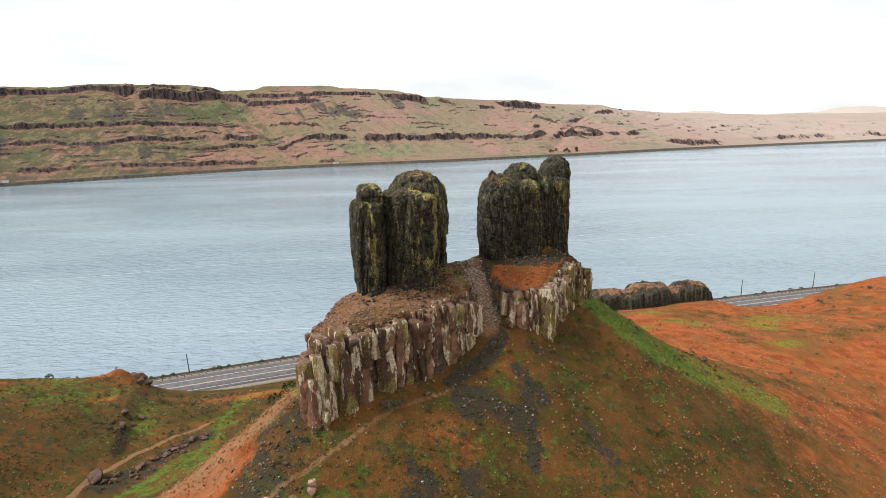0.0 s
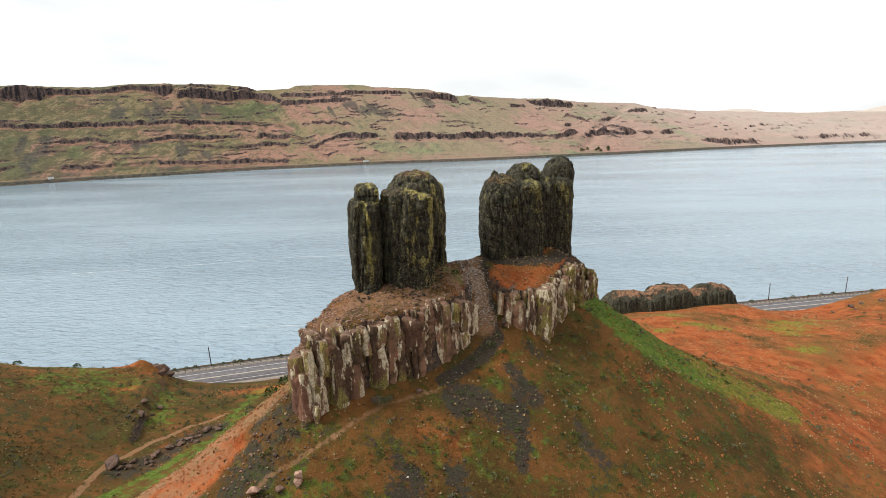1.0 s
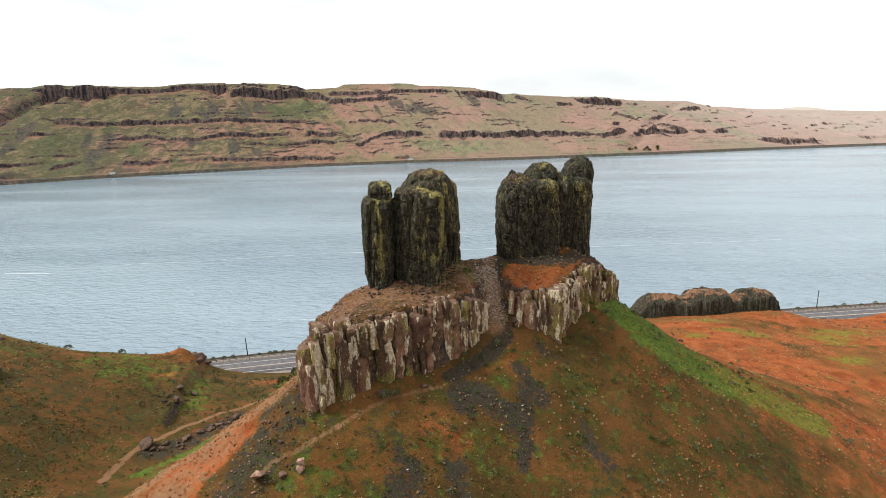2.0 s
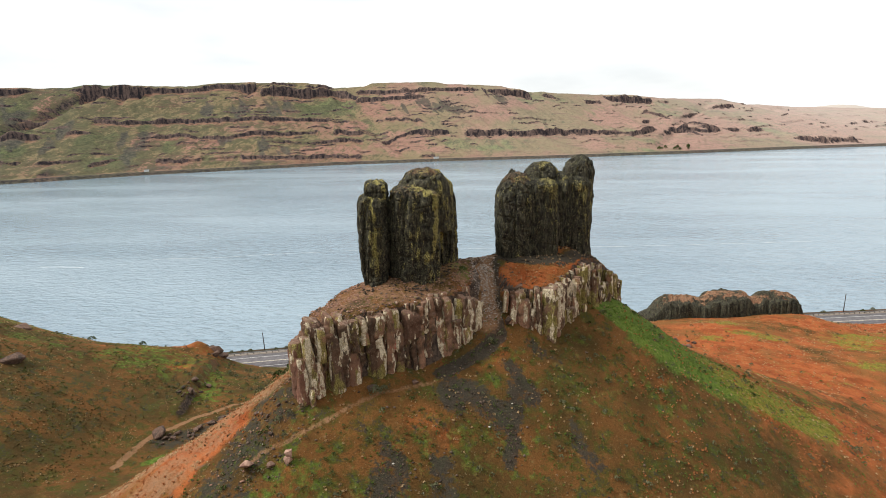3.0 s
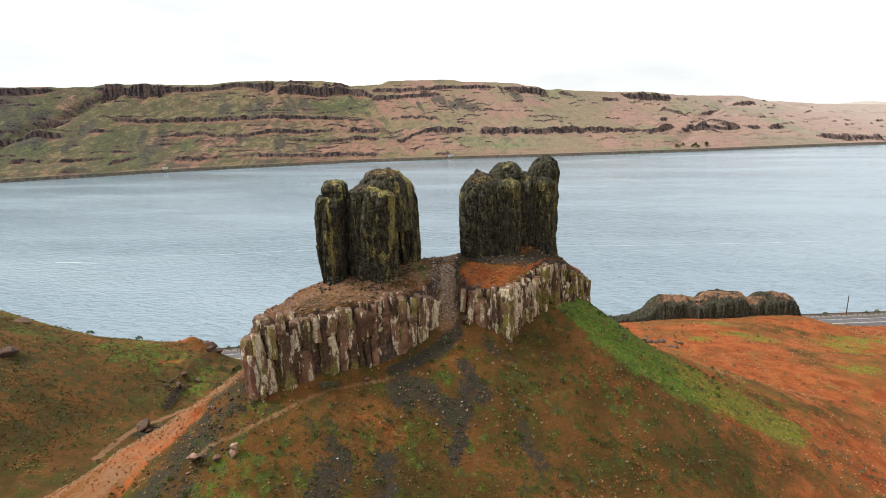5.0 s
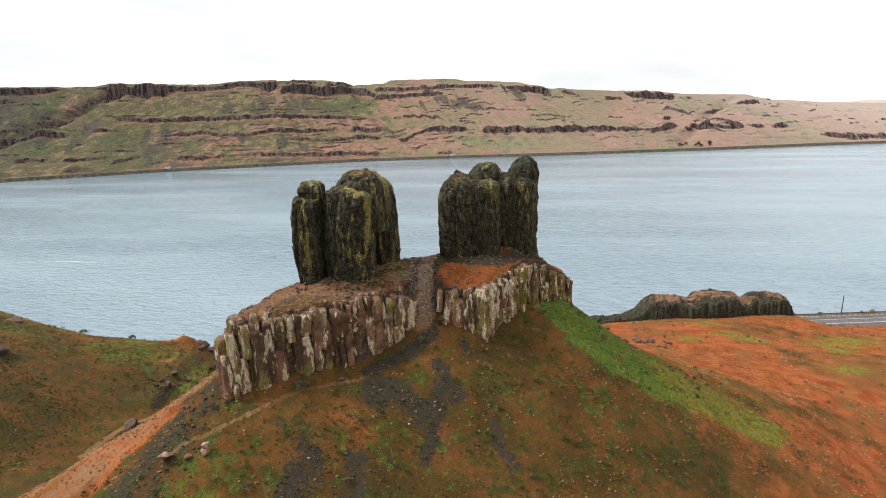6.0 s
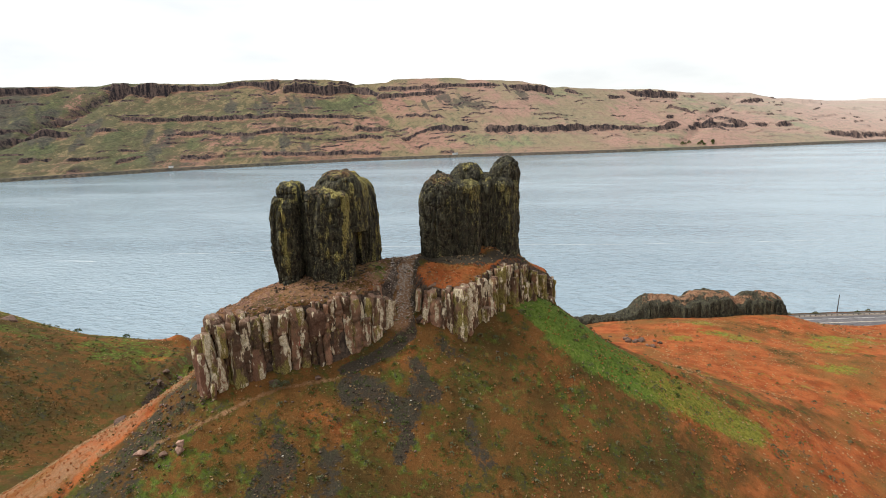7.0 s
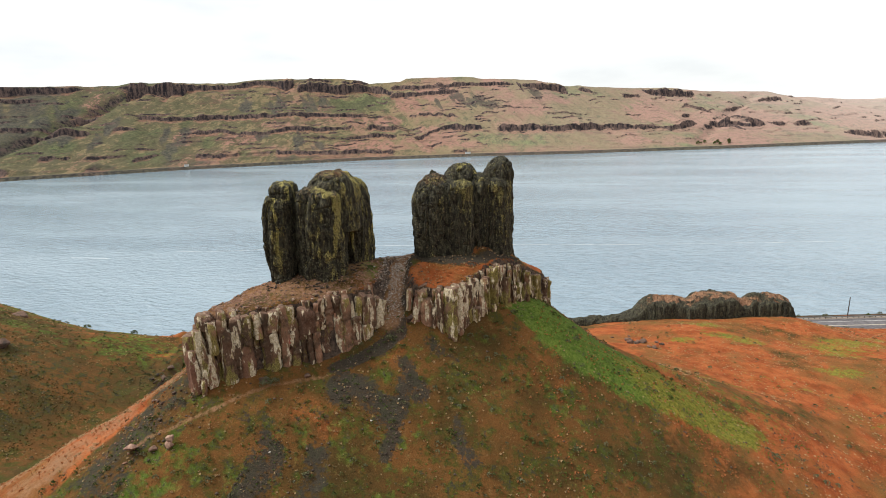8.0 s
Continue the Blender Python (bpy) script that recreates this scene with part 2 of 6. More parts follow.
def far_bank_material():
    n = Nodes("terraced_far_bank", 0.95, 0.1)
    big, mid, fine = n.noise(110, 6, 0.65), n.noise(30, 6, 0.7), n.noise(6, 5, 0.75)
    green, talus_shade, pale, apron = n.attribute("cover")
    pink, scrubby = n.attribute("earth")[:2]
    flute = n.noise(6, 4, 0.65, n.stretch(1.0, 1.0, 0.10))

    def around(noise, gain):
        return n.math("MULTIPLY", n.math("SUBTRACT", noise, 0.5), gain)

    tan = n.mix(n.span(n.math("ADD", pink, n.math("ADD", around(mid, 1.2), around(fine, 0.8))), 0.2, 0.9), (0.182, 0.142, 0.074), (0.270, 0.142, 0.106))
    tan = n.mix(n.span(fine, 0.48, 0.62, 0, 0.7), tan, (0.12, 0.088, 0.044))
    tan = n.mix(n.span(n.noise(14, 6, 0.7, n.stretch(1.0, 1.0, 2.2)), 0.55, 0.66, 0, 0.6), tan, (0.19, 0.10, 0.066))
    sage = n.mix(n.span(fine, 0.4, 0.6), (0.085, 0.125, 0.040), (0.165, 0.205, 0.080))
    c = n.mix(n.span(n.math("ADD", green, n.math("ADD", around(mid, 1.5), around(fine, 0.9))), 0.3, 1.0, 0, 0.85), tan, sage)
    scrub = n.mix(n.span(fine, 0.4, 0.6), (0.03, 0.038, 0.02), (0.085, 0.085, 0.04))
    c = n.mix(n.span(n.math("ADD", n.math("MULTIPLY", green, 0.12), n.math("ADD", n.noise(17, 6, 0.78, n.stretch(1.0, 0.5, 0.8)), n.math("ADD", n.math("MULTIPLY", scrubby, 0.13), around(fine, 0.4)))), 0.57, 0.66, 0, 0.8), c, scrub)
    strata = n.noise(3.0, 4, 0.7, n.stretch(0.03, 0.03, 1.0))
    c = n.mix(n.span(n.math("ADD", n.math("MULTIPLY", apron, 0.12), n.math("ADD", strata, around(mid, 0.55))), 0.57, 0.68, 0, 0.7), c, (0.10, 0.054, 0.040))
    brown = n.mix(n.span(fine, 0.4, 0.6), (0.13, 0.064, 0.044), (0.30, 0.155, 0.105))
    c = n.mix(n.span(n.math("ADD", apron, n.math("ADD", around(mid, 1.8), around(fine, 1.6))), 0.45, 1.1, 0, 0.75), c, brown)
    # distance haze, mixed straight into the slope colour by this mask
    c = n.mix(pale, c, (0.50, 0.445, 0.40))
    stone = n.mix(n.span(n.math("ADD", flute, around(fine, 0.6)), 0.36, 0.66), (0.026, 0.023, 0.027), (0.15, 0.105, 0.09))
    c = n.mix(n.span(n.math("ADD", talus_shade, n.math("ADD", around(mid, 1.0), around(fine, 1.4))), 0.45, 1.1, 0, 0.85), c, n.mix(n.span(fine, 0.4, 0.6), (0.030, 0.032, 0.034), (0.090, 0.082, 0.064)))
    steep = n.math("ADD", n.axis(n.geo.outputs["True Normal"], 2), around(fine, 0.5))
    c = n.mix(n.span(steep, 0.76, 0.56), c, stone)
    n.bump(n.math("ADD", mid, n.math("MULTIPLY", fine, 0.5)), 8.0, 0.7)
    return n.colour(c)


def water_material():
    """Silty river water, wind-rippled, with a few white flecks."""
    n = Nodes("river_water", 0.12, 0.5)
    n.bsdf.inputs["IOR"].default_value = 1.333
    swell = n.noise(5.0, 5, 0.62, n.stretch(0.6, 0.9, 1.0, -14))
    chop = n.noise(2.4, 3, 0.55, n.stretch(0.45, 1.0, 1.0, -14))
    drift = n.noise(150, 5, 0.6, n.stretch(0.3, 1.0, 1.0, -15))
    lee = n.math("ADD", n.math("SUBTRACT", n.axis(n.place, 1), n.math("MULTIPLY", n.axis(n.place, 0), 0.55)), n.math("MULTIPLY", drift, 300.0))
    calm = n.math("MULTIPLY", n.span(lee, 400.0, 1000.0, 1.0, 0.55), n.span(lee, 950.0, 1320.0, 1.0, 0.22))      # sheltered water under the far bank
    n.put(n.span(drift, 0.3, 0.7, 0.10, 0.24), n.bsdf.inputs["Roughness"])
    crest = n.span(n.noise(2.6, 3, 0.55, n.stretch(0.4, 1.1, 1.0, -20)), 0.50, 0.70)
    n.bump(n.math("ADD", n.math("MULTIPLY", swell, 0.6), n.math("ADD", n.math("MULTIPLY", chop, 0.5), n.math("MULTIPLY", crest, 0.22))), 1.7, calm)
    c = n.mix(n.span(drift, 0.35, 0.65), (0.192, 0.268, 0.328), (0.254, 0.334, 0.390))
    fleck = n.math("MULTIPLY", n.span(n.noise(2.4, 3, 0.6, n.stretch(0.5, 1.2, 1.0, 20)), 0.70, 0.76), n.span(n.noise(60, 3), 0.56, 0.66))
    c = n.mix(fleck, c, (0.7, 0.72, 0.72))
    return n.colour(c)


def plain_material(name, a, b, size=0.4, rough=0.85, relief=0.02, metal=0.0):
    n = Nodes(name, rough, 0.3)
    f = n.noise(size, 5, 0.65)
    n.bsdf.inputs["Metallic"].default_value = metal
    if relief:
        n.bump(n.noise(size * 0.3, 4, 0.7), relief, 0.7)
    return n.colour(n.mix(n.span(f, 0.3, 0.7), a, b))


def leaf_material(name, a, b):
    n = Nodes(name, 0.9, 0.1)
    return n.colour(n.mix(n.math("MULTIPLY", n.math("ADD", n.island(), n.noise(0.5, 3)), 0.5), a, b))


SOIL = soil_material()
BASALT = basalt_material()
COLUMN = column_material()
BOULDER = boulder_material()
SCREE = scree_material()
RED_STONE = plain_material("brick_red_stone", (0.27, 0.09, 0.06), (0.38, 0.145, 0.10), 0.3, 0.85, 0.03)
WARM_STONE = plain_material("pinkish_brown_stone", (0.16, 0.085, 0.06), (0.42, 0.27, 0.20), 0.6, 0.88, 0.05)
RUBBLE = leaf_material("reddish_brown_rubble", (0.10, 0.052, 0.036), (0.36, 0.21, 0.15))
PILLAR_SCREE = leaf_material("black_basalt_rubble", (0.014, 0.012, 0.010), (0.06, 0.048, 0.034))
GULLY = leaf_material("pale_gully_stone", (0.14, 0.108, 0.088), (0.56, 0.49, 0.42))
FAR_BANK = far_bank_material()
WATER = water_material()
ASPHALT = plain_material("worn_asphalt", (0.085, 0.078, 0.082), (0.15, 0.14, 0.145), 1.5, 0.9, 0.01)
FOAM = plain_material("river_foam", (0.34, 0.39, 0.42), (0.5, 0.54, 0.56), 3.0, 0.6, 0.0)
GRAVEL = plain_material("gravel_shoulder", (0.16, 0.135, 0.115), (0.28, 0.24, 0.20), 0.5, 0.95, 0.03)
PAINT = plain_material("road_paint", (0.5, 0.5, 0.48), (0.75, 0.74, 0.7), 0.6, 0.7, 0.0)
PAINT_WARM = plain_material("faded_centre_paint", (0.5, 0.45, 0.33), (0.66, 0.6, 0.48), 0.6, 0.7, 0.0)
STEEL = plain_material("galvanised_steel", (0.22, 0.22, 0.22), (0.36, 0.36, 0.35), 0.5, 0.5, 0.0, 0.6)
OLD_WOOD = plain_material("weathered_pole_wood", (0.03, 0.024, 0.02), (0.07, 0.055, 0.045), 0.3, 0.9, 0.01)
SAGE = leaf_material("grey_sagebrush", (0.05, 0.055, 0.025), (0.16, 0.16, 0.09))
SHRUB = leaf_material("dark_shrub_leaves", (0.03, 0.042, 0.013), (0.085, 0.105, 0.032))
DRY_TUFT = leaf_material("dry_bunchgrass", (0.26, 0.15, 0.065), (0.56, 0.42, 0.24))
RUST_TUFT = leaf_material("rust_red_grass", (0.27, 0.085, 0.030), (0.46, 0.20, 0.08))
# colour of dark tufts, which also carry the mound's shade
DARK_SHADE_TUFT = leaf_material("dark_shade_grass", (0.045, 0.036, 0.013), (0.10, 0.074, 0.027))
GREEN_TUFT = leaf_material("green_bunchgrass", (0.045, 0.085, 0.014), (0.13, 0.185, 0.04))


# ---- mesh helpers ----
def mesh_of(name, verts, faces, material, shade=False):
    me = bpy.data.meshes.new(name)
    verts = np.asarray(verts, float)
    if isinstance(faces, np.ndarray):
        n, k = faces.shape
        me.vertices.add(len(verts))
        me.vertices.foreach_set("co", verts.astype(np.float32).ravel())
        me.loops.add(n * k)
        me.loops.foreach_set("vertex_index", faces.astype(np.int32).ravel())
        me.polygons.add(n)
        me.polygons.foreach_set("loop_start", np.arange(0, n * k, k, dtype=np.int32))
        me.polygons.foreach_set("loop_total", np.full(n, k, dtype=np.int32))
        me.update(calc_edges=True)
        me.validate()
    else:
        me.from_pydata(verts.tolist(), [], faces)
    me.materials.append(material)
    if shade:
        me.polygons.foreach_set("use_smooth", np.ones(len(me.polygons), dtype=bool))
    return me


def tint(me, name, rgba):
    layer = me.color_attributes.new(name, "FLOAT_COLOR", "POINT")
    layer.data.foreach_set("color", np.asarray(rgba, np.float32).ravel())


def grid_faces(nx, ny):
    """Quads of a grid stored row by row, nx points a row."""
    i = np.arange(nx * ny).reshape(ny, nx)
    return np.stack([i[:-1, :-1], i[:-1, 1:], i[1:, 1:], i[1:, :-1]], -1).reshape(-1, 4)


def part(name, me, parent, label=""):
    ob = new(name, me)
    ob.parent = parent
    if parent is not None:
        ob.matrix_parent_inverse = Matrix.Translation(parent.location).inverted()
    return tagged(ob, label)


def base_of(name, x, y, z, label, category, group="", kind=""):
    """An Empty at a thing's base."""
    ob = new(name)
    ob.location = (x, y, z)
    ob.empty_display_size = 0.5
    return tagged(ob, label, category, group, kind)


def boxes(items):
    """Vertices and faces of several boxes, each a centre, a half size and a turn about z in degrees."""
    vs, fs = [], []
    for (cx, cy, cz), (hx, hy, hz), turn in items:
        c, s, o = math.cos(radians(turn)), math.sin(radians(turn)), len(vs)
        for z in (-hz, hz):
            for x, y in ((-hx, -hy), (hx, -hy), (hx, hy), (-hx, hy)):
                vs.append((cx + c * x - s * y, cy + s * x + c * y, cz + z))
        fs += [tuple(o + i for i in f) for f in ((3, 2, 1, 0), (4, 5, 6, 7), (0, 1, 5, 4), (1, 2, 6, 5), (2, 3, 7, 6), (3, 0, 4, 7))]
    return vs, fs


# ---- the lie of the land: ridges, valleys and edges, joined by a smooth surface ----
class Land:
    def __init__(self):
        self.spots = []

    def line(self, *points, step=7.0):
        for a, b in zip(points, points[1:]):
            n = max(1, int(math.dist(a, b) / step))
            self.spots += [tuple(a[i] + (b[i] - a[i]) * k / n for i in range(3)) for k in range(n)]
        self.spots.append(points[-1])

    def solve(self, ease=0.02):
        p = np.array(self.spots)
        self.xy = p[:, :2] / 50.0
        n = len(p)
        k = self.kernel(self.xy) + ease * np.eye(n)
        q = np.c_[np.ones(n), self.xy]
        m = np.block([[k, q], [q.T, np.zeros((3, 3))]])
        self.w = np.linalg.solve(m, np.r_[p[:, 2], np.zeros(3)])
        return self

    def kernel(self, at):
        r2 = ((at[:, None, :] - self.xy[None]) ** 2).sum(-1)
        return 0.5 * r2 * np.log(r2 + 1e-9)

    def __call__(self, x, y):
        x, y = np.asarray(x, float), np.asarray(y, float)
        at = np.c_[x.ravel(), y.ravel()] / 50.0
        out = np.empty(len(at))
        for i in range(0, len(at), 20000):
            a = at[i:i + 20000]
            out[i:i + 20000] = np.c_[self.kernel(a), np.ones(len(a)), a] @ self.w
        return out.reshape(x.shape)


hill = Land()
hill.line((-14, 56, 47.2), (-12, 53.4, 46.9), (-5.7, 56.5, 47.8), (-2.1, 60, 47.8), (1.1, 62.3, 47.8), (4.4, 64, 48.5), (6.9, 66.6, 50))          # foot of the first cliff
hill.line((-9.5, 57.5, 47.8), (-4, 61.5, 48), (0, 65, 48.2), (3.2, 68, 49.5))          # under the shelf behind it
hill.line((6.8, 67.2, 50.6), (6.2, 68.6, 52.6), (5.6, 70.4, 54.5), (4.8, 73, 56.3), (4.2, 77, 57.6), step=2)                                       # gully up to the saddle
hill.line((8.4, 69.2, 51.3), (10.5, 69.2, 49.6), (13.5, 69.8, 48.1), (15.2, 71.5, 48.2), (17.5, 73, 48.7), (18.5, 78, 51), (22, 86, 50.5), (25, 93, 47))  # foot of the second cliff
hill.line((1.6, 59.2, 47.1), (5.5, 61.8, 47.5), (8.6, 63.7, 47.7), (12.8, 66, 47))          # the slope below the cliffs
hill.line((-3.4, 54.3, 45.9), (3.4, 56.9, 45.3), (9.2, 59.4, 44.3), (16.6, 62.5, 43.2), (23.7, 63.3, 40.2))
hill.line((-5.7, 51.4, 44.4), (0.5, 51, 41.3), (7.1, 55.3, 42), (13.5, 56.6, 40.2))
hill.line((-7, 50.2, 43.7), (1.5, 49.2, 40.1), (9.7, 52.3, 39.0), (18.3, 56, 38.9), (27.6, 60.7, 37.1), (38, 65.3, 33.7))     # across the face
hill.line((18, 72, 48.4), (18, 65.4, 44.4), (18.3, 56, 39.1), (18, 45, 32.5))
hill.line((25, 67, 41.8), (35, 68.6, 36.7), (44, 72, 32.5))
hill.line((-11, 53, 47.4), (-12, 47, 43.8), (-13, 40, 39.5), (-14, 30, 33))                                # nose towards the south
hill.line((-14, 54, 46.8), (-22.6, 49.8, 42.9), (-30, 46.5, 39.3), (-40, 41, 34), (-52, 34, 28))           # spur, near side
hill.line((-20.5, 44.6, 41.6), (-27, 43.5, 39.9), (-34, 38, 35))
hill.line((-13.8, 56.8, 50.6), (-15.1, 57.2, 50.2), (-17.8, 57, 47.1), (-20, 56.8, 45.3), step=2)
hill.line((-15, 60, 48.6), (-20.5, 58, 45), (-24.6, 54.8, 42.9), (-30, 51, 39.7), (-38, 48.5, 34.8), (-48, 46, 29))   # spur crest
hill.line((-18, 66, 42.5), (-25, 62, 39.5), (-32, 58, 35.5), (-42, 56, 29.5))                             # far flank of the spur
hill.line((-24, 74, 33), (-38, 70, 26), (-48, 70, 22.5))
hill.line((-32, 88, 23), (-45, 88, 19.5))
hill.line((33, 75.8, 40.4), (45, 80, 34.8), (53, 86, 30.2))
hill.line((21, 82, 50.8), (28, 83.5, 46.6), (34, 85, 41.9), (40, 88, 38.6), (47, 92, 34.4), (54, 97, 31), (62, 103, 27.6), (72, 108, 24.2))     # green crest
hill.line((38, 65.3, 33.7), (50, 74, 30), (58.5, 84, 28.3), (70, 92, 23.5), (90, 94, 17.5))
hill.line((28, 95, 41.5), (37, 98, 37), (46, 104, 31.8), (56, 111, 26.6), (64, 113, 23.6), (66, 123, 23.4))
hill.line((26, 106, 36), (36, 122, 26), (42, 140, 22))
hill.line((75, 118, 22.3), (88, 140, 20.6), (110, 150, 19), (140, 160, 19.5), (190, 165, 22))
hill.line((57.5, 137, 22.2), (68, 150, 20.8), (77, 146, 19.6), (95, 165, 16.2), (120, 170, 15))
hill.line((42, 160, 18.5), (54, 158, 20), (70, 172, 17), (79, 187, 14.0), (96, 191, 11.8), (116, 188, 10.2), (126, 189, 10.6), (135, 190, 13.6), (150, 186, 17.6), (165, 189, 19), (190, 192, 20))
hill.line((82, 180.5, 16.3), (88, 180.5, 17.0), (93, 181, 16.2), step=3)
hill.line((97, 178, 14.4), (105, 180, 12.2), (118, 180, 12), (128, 182, 14))
hill.line((-60, 70, 22.2), (-64, 79, 21.7), (-60, 86, 20.2), (-65, 95, 20), (-62, 109, 18), (-52, 122, 15), (-44, 131, 13.2))   # valley floor
hill.line((-74, 72, 28), (-81, 89.5, 27.7), (-80.5, 99.5, 24.9), (-75.5, 109, 21.2), (-72, 120, 17.5))
hill.line((-130, 95, 40), (-122, 108, 32.5), (-98, 110, 26.4), (-92, 120, 21.5), (-79, 128, 19.2))            # mound
hill.line((-112, 130, 17.2), (-95, 131, 16.8), (-79, 131, 16.5))
hill.line((-90, 60, 35), (-110, 70, 40), (-150, 80, 46))
hill.line((-67, 127, 12.6), (-58, 131, 11.4), (-45, 133, 11.4), (-30, 128, 14))
hill.line((-73, 132.5, 11), (-66, 137, 9.2), (-56, 140, 8.4), (-44, 141, 8.4), (-34, 138, 10))
hill.line((-20, 105, 22), (-5, 115, 24), (15, 125, 26))
hill.line((-10, 88, 40), (5, 100, 40), (18, 104, 40))
hill.line((10, 20, 20), (40, 30, 18), (80, 50, 18), (130, 80, 20))
hill.line((-70, 20, 24), (-30, 10, 22), (0, -10, 18), (60, -30, 22), (160, 20, 30), (230, 100, 38))
hill.line((-220, -40, 60), (-120, -110, 66), (0, -140, 60), (120, -120, 60), (260, -60, 62))
hill.line((-200, 60, 52), (-230, 120, 44), (-300, 60, 58))
hill.line((300, 120, 40), (300, 200, 26), (420, 220, 32))
hill.solve()

shelf = Land()     # the flat rock shelf that carries the pillars
shelf.line((-13.6, 58.2, 55.0), (-11.6, 55.2, 55.4), (-7.5, 57.8, 55.2), (-2, 62.3, 55.2), (4, 67.6, 54.6), step=3)
shelf.line((-11.5, 62, 55.6), (-9.5, 65, 57.1), (-3.5, 64, 57.3), (1, 69.5, 58), (3, 76, 58), step=3)
shelf.line((8, 70.3, 54.3), (13.3, 72, 55.0), (16, 76, 55.6), (18.2, 80.3, 56.3), (20.5, 84.8, 55.2), (23, 90, 51.6), step=3)
shelf.line((8, 74.5, 56.6), (13, 75.5, 56.9), step=3)
shelf.line((4, 78, 57.6), (12.5, 78, 57.5), step=3)
shelf.line((19.3, 87, 57.2), (21, 92, 54.4), step=3)
shelf.line((-12, 72, 54.5), (-6, 80, 55), (2, 86, 55), (8, 95, 53.5), (18, 98, 52), step=4)
shelf.line((14.5, 80, 58.2), (17.4, 82.8, 58.2), (19.4, 85.6, 57.8), step=2)
shelf.solve()

# outline of the shelf, with the gully cut into it
SHELF_EDGE = [(-13.6, 58.2), (-12.9, 56.4), (-11.7, 55.4), (-8.2, 57.8), (-4.6, 60.6), (-0.6, 63.4), (2.6, 67.0), (3.5, 68.4), (3.9, 70.4), (3.6, 73), (2.4, 76.8),
              (5.4, 77.8), (7.4, 73.4), (8.9, 71.4), (10.8, 71.2), (13.1, 71.9), (15.3, 74.7), (17.7, 79.9), (21, 85), (24, 91.5), (22, 99),
              (14, 101), (5, 95), (0, 88), (-7, 82), (-12, 74), (-12.6, 64)]


def inside_distance(x, y, ring):
    """Distance to the ring's edge, positive inside."""
    x, y = np.asarray(x, float), np.asarray(y, float)
    d2 = np.full(x.shape, 1e9)
    inner = np.zeros(x.shape, bool)
    for (ax, ay), (bx, by) in zip(ring, ring[1:] + ring[:1]):
        dx, dy = bx - ax, by - ay
        t = np.clip(((x - ax) * dx + (y - ay) * dy) / (dx * dx + dy * dy), 0, 1)
        d2 = np.minimum(d2, (x - ax - t * dx) ** 2 + (y - ay - t * dy) ** 2)
        cross = ((ay > y) != (by > y)) & (x < dx * (y - ay) / (dy if dy else 1e-9) + ax)
        inner ^= cross
    d = np.sqrt(d2)
    return np.where(inner, d, -d)


def near_line(x, y, *points):
    """Distance to a chain of plan points."""
    d2 = np.full(np.shape(x), 1e9)
    for (ax, ay), (bx, by) in zip(points, points[1:]):
        dx, dy = bx - ax, by - ay
        t = np.clip(((x - ax) * dx + (y - ay) * dy) / (dx * dx + dy * dy), 0, 1)
        d2 = np.minimum(d2, (x - ax - t * dx) ** 2 + (y - ay - t * dy) ** 2)
    return np.sqrt(d2)


# ---- the road's line ----
ROAD_Z = 6.0
ROAD_XS = np.linspace(-420, 520, 189)


def road_y(x):
    """Middle of the road, bending a little."""
    return 173.9 + 0.315 * x - 0.00028 * (x - 20) ** 2


def off_road(x, y):
    """Signed distance from the road's middle, positive towards the river."""
    s = 0.315 - 0.00056 * (x - 20)
    return (y - road_y(x)) / np.sqrt(1 + s * s)


def ground_height(x, y):
    x, y = np.asarray(x, float), np.asarray(y, float)
    z = hill(x, y)
    o = off_road(x, y)
    # cut and fill for the road, then the bank down into the river
    z = ROAD_Z - 0.12 + (np.maximum(z, 3.0) - ROAD_Z + 0.12) * smooth(-6.3, -10.5, o)
    z = np.where(o > 0, ROAD_Z - 0.12 - 9.0 * smooth(8.5, 30, o), z)
    inner = inside_distance(x + 0.25 * fbm(x, y, 0, 1.2, 2, 5), y + 0.25 * fbm(x, y, 9, 1.2, 2, 6), SHELF_EDGE)
    cap = shelf(x, y)
    m = smooth(-0.75, 0.1, inner)
    z = np.where(inner > -1.4, z + (cap - z) * m, z)
    z = z + 2.0 * np.exp(-((x + 79.6) ** 2 + (y - 128.2) ** 2) / 9.0)
    away = near_line(x, y, (-61.5, 95.5), (-63.6, 103.3), (-66, 109.5), (-71, 121))
    z = z + 1.5 * smooth(7, 0.9, away) * smooth(0.3, -0.3, x + 61.5 + 0.372 * (y - 95.5) + 0.5 * fbm(x, y, 3, 3, 3, 14)) * (away < 8)
    rough = smooth(-5, -12, o)
    z = z + rough * (0.35 * fbm(x, y, 0, 7, 3, 11) + 0.16 * fbm(x, y, 0, 1.6, 3, 12) * (1 + m)) + 0.03 * rough * fbm(x, y, 0, 0.5, 2, 13)
    return z


def spaced(stops):
    """Grid lines between stops, each with the step from there on."""
    out = []
    for (a, step), (b, _) in zip(stops, stops[1:]):
        out += list(np.linspace(a, b, max(2, int(round((b - a) / step))), endpoint=False))
    return np.array(out + [stops[-1][0]])


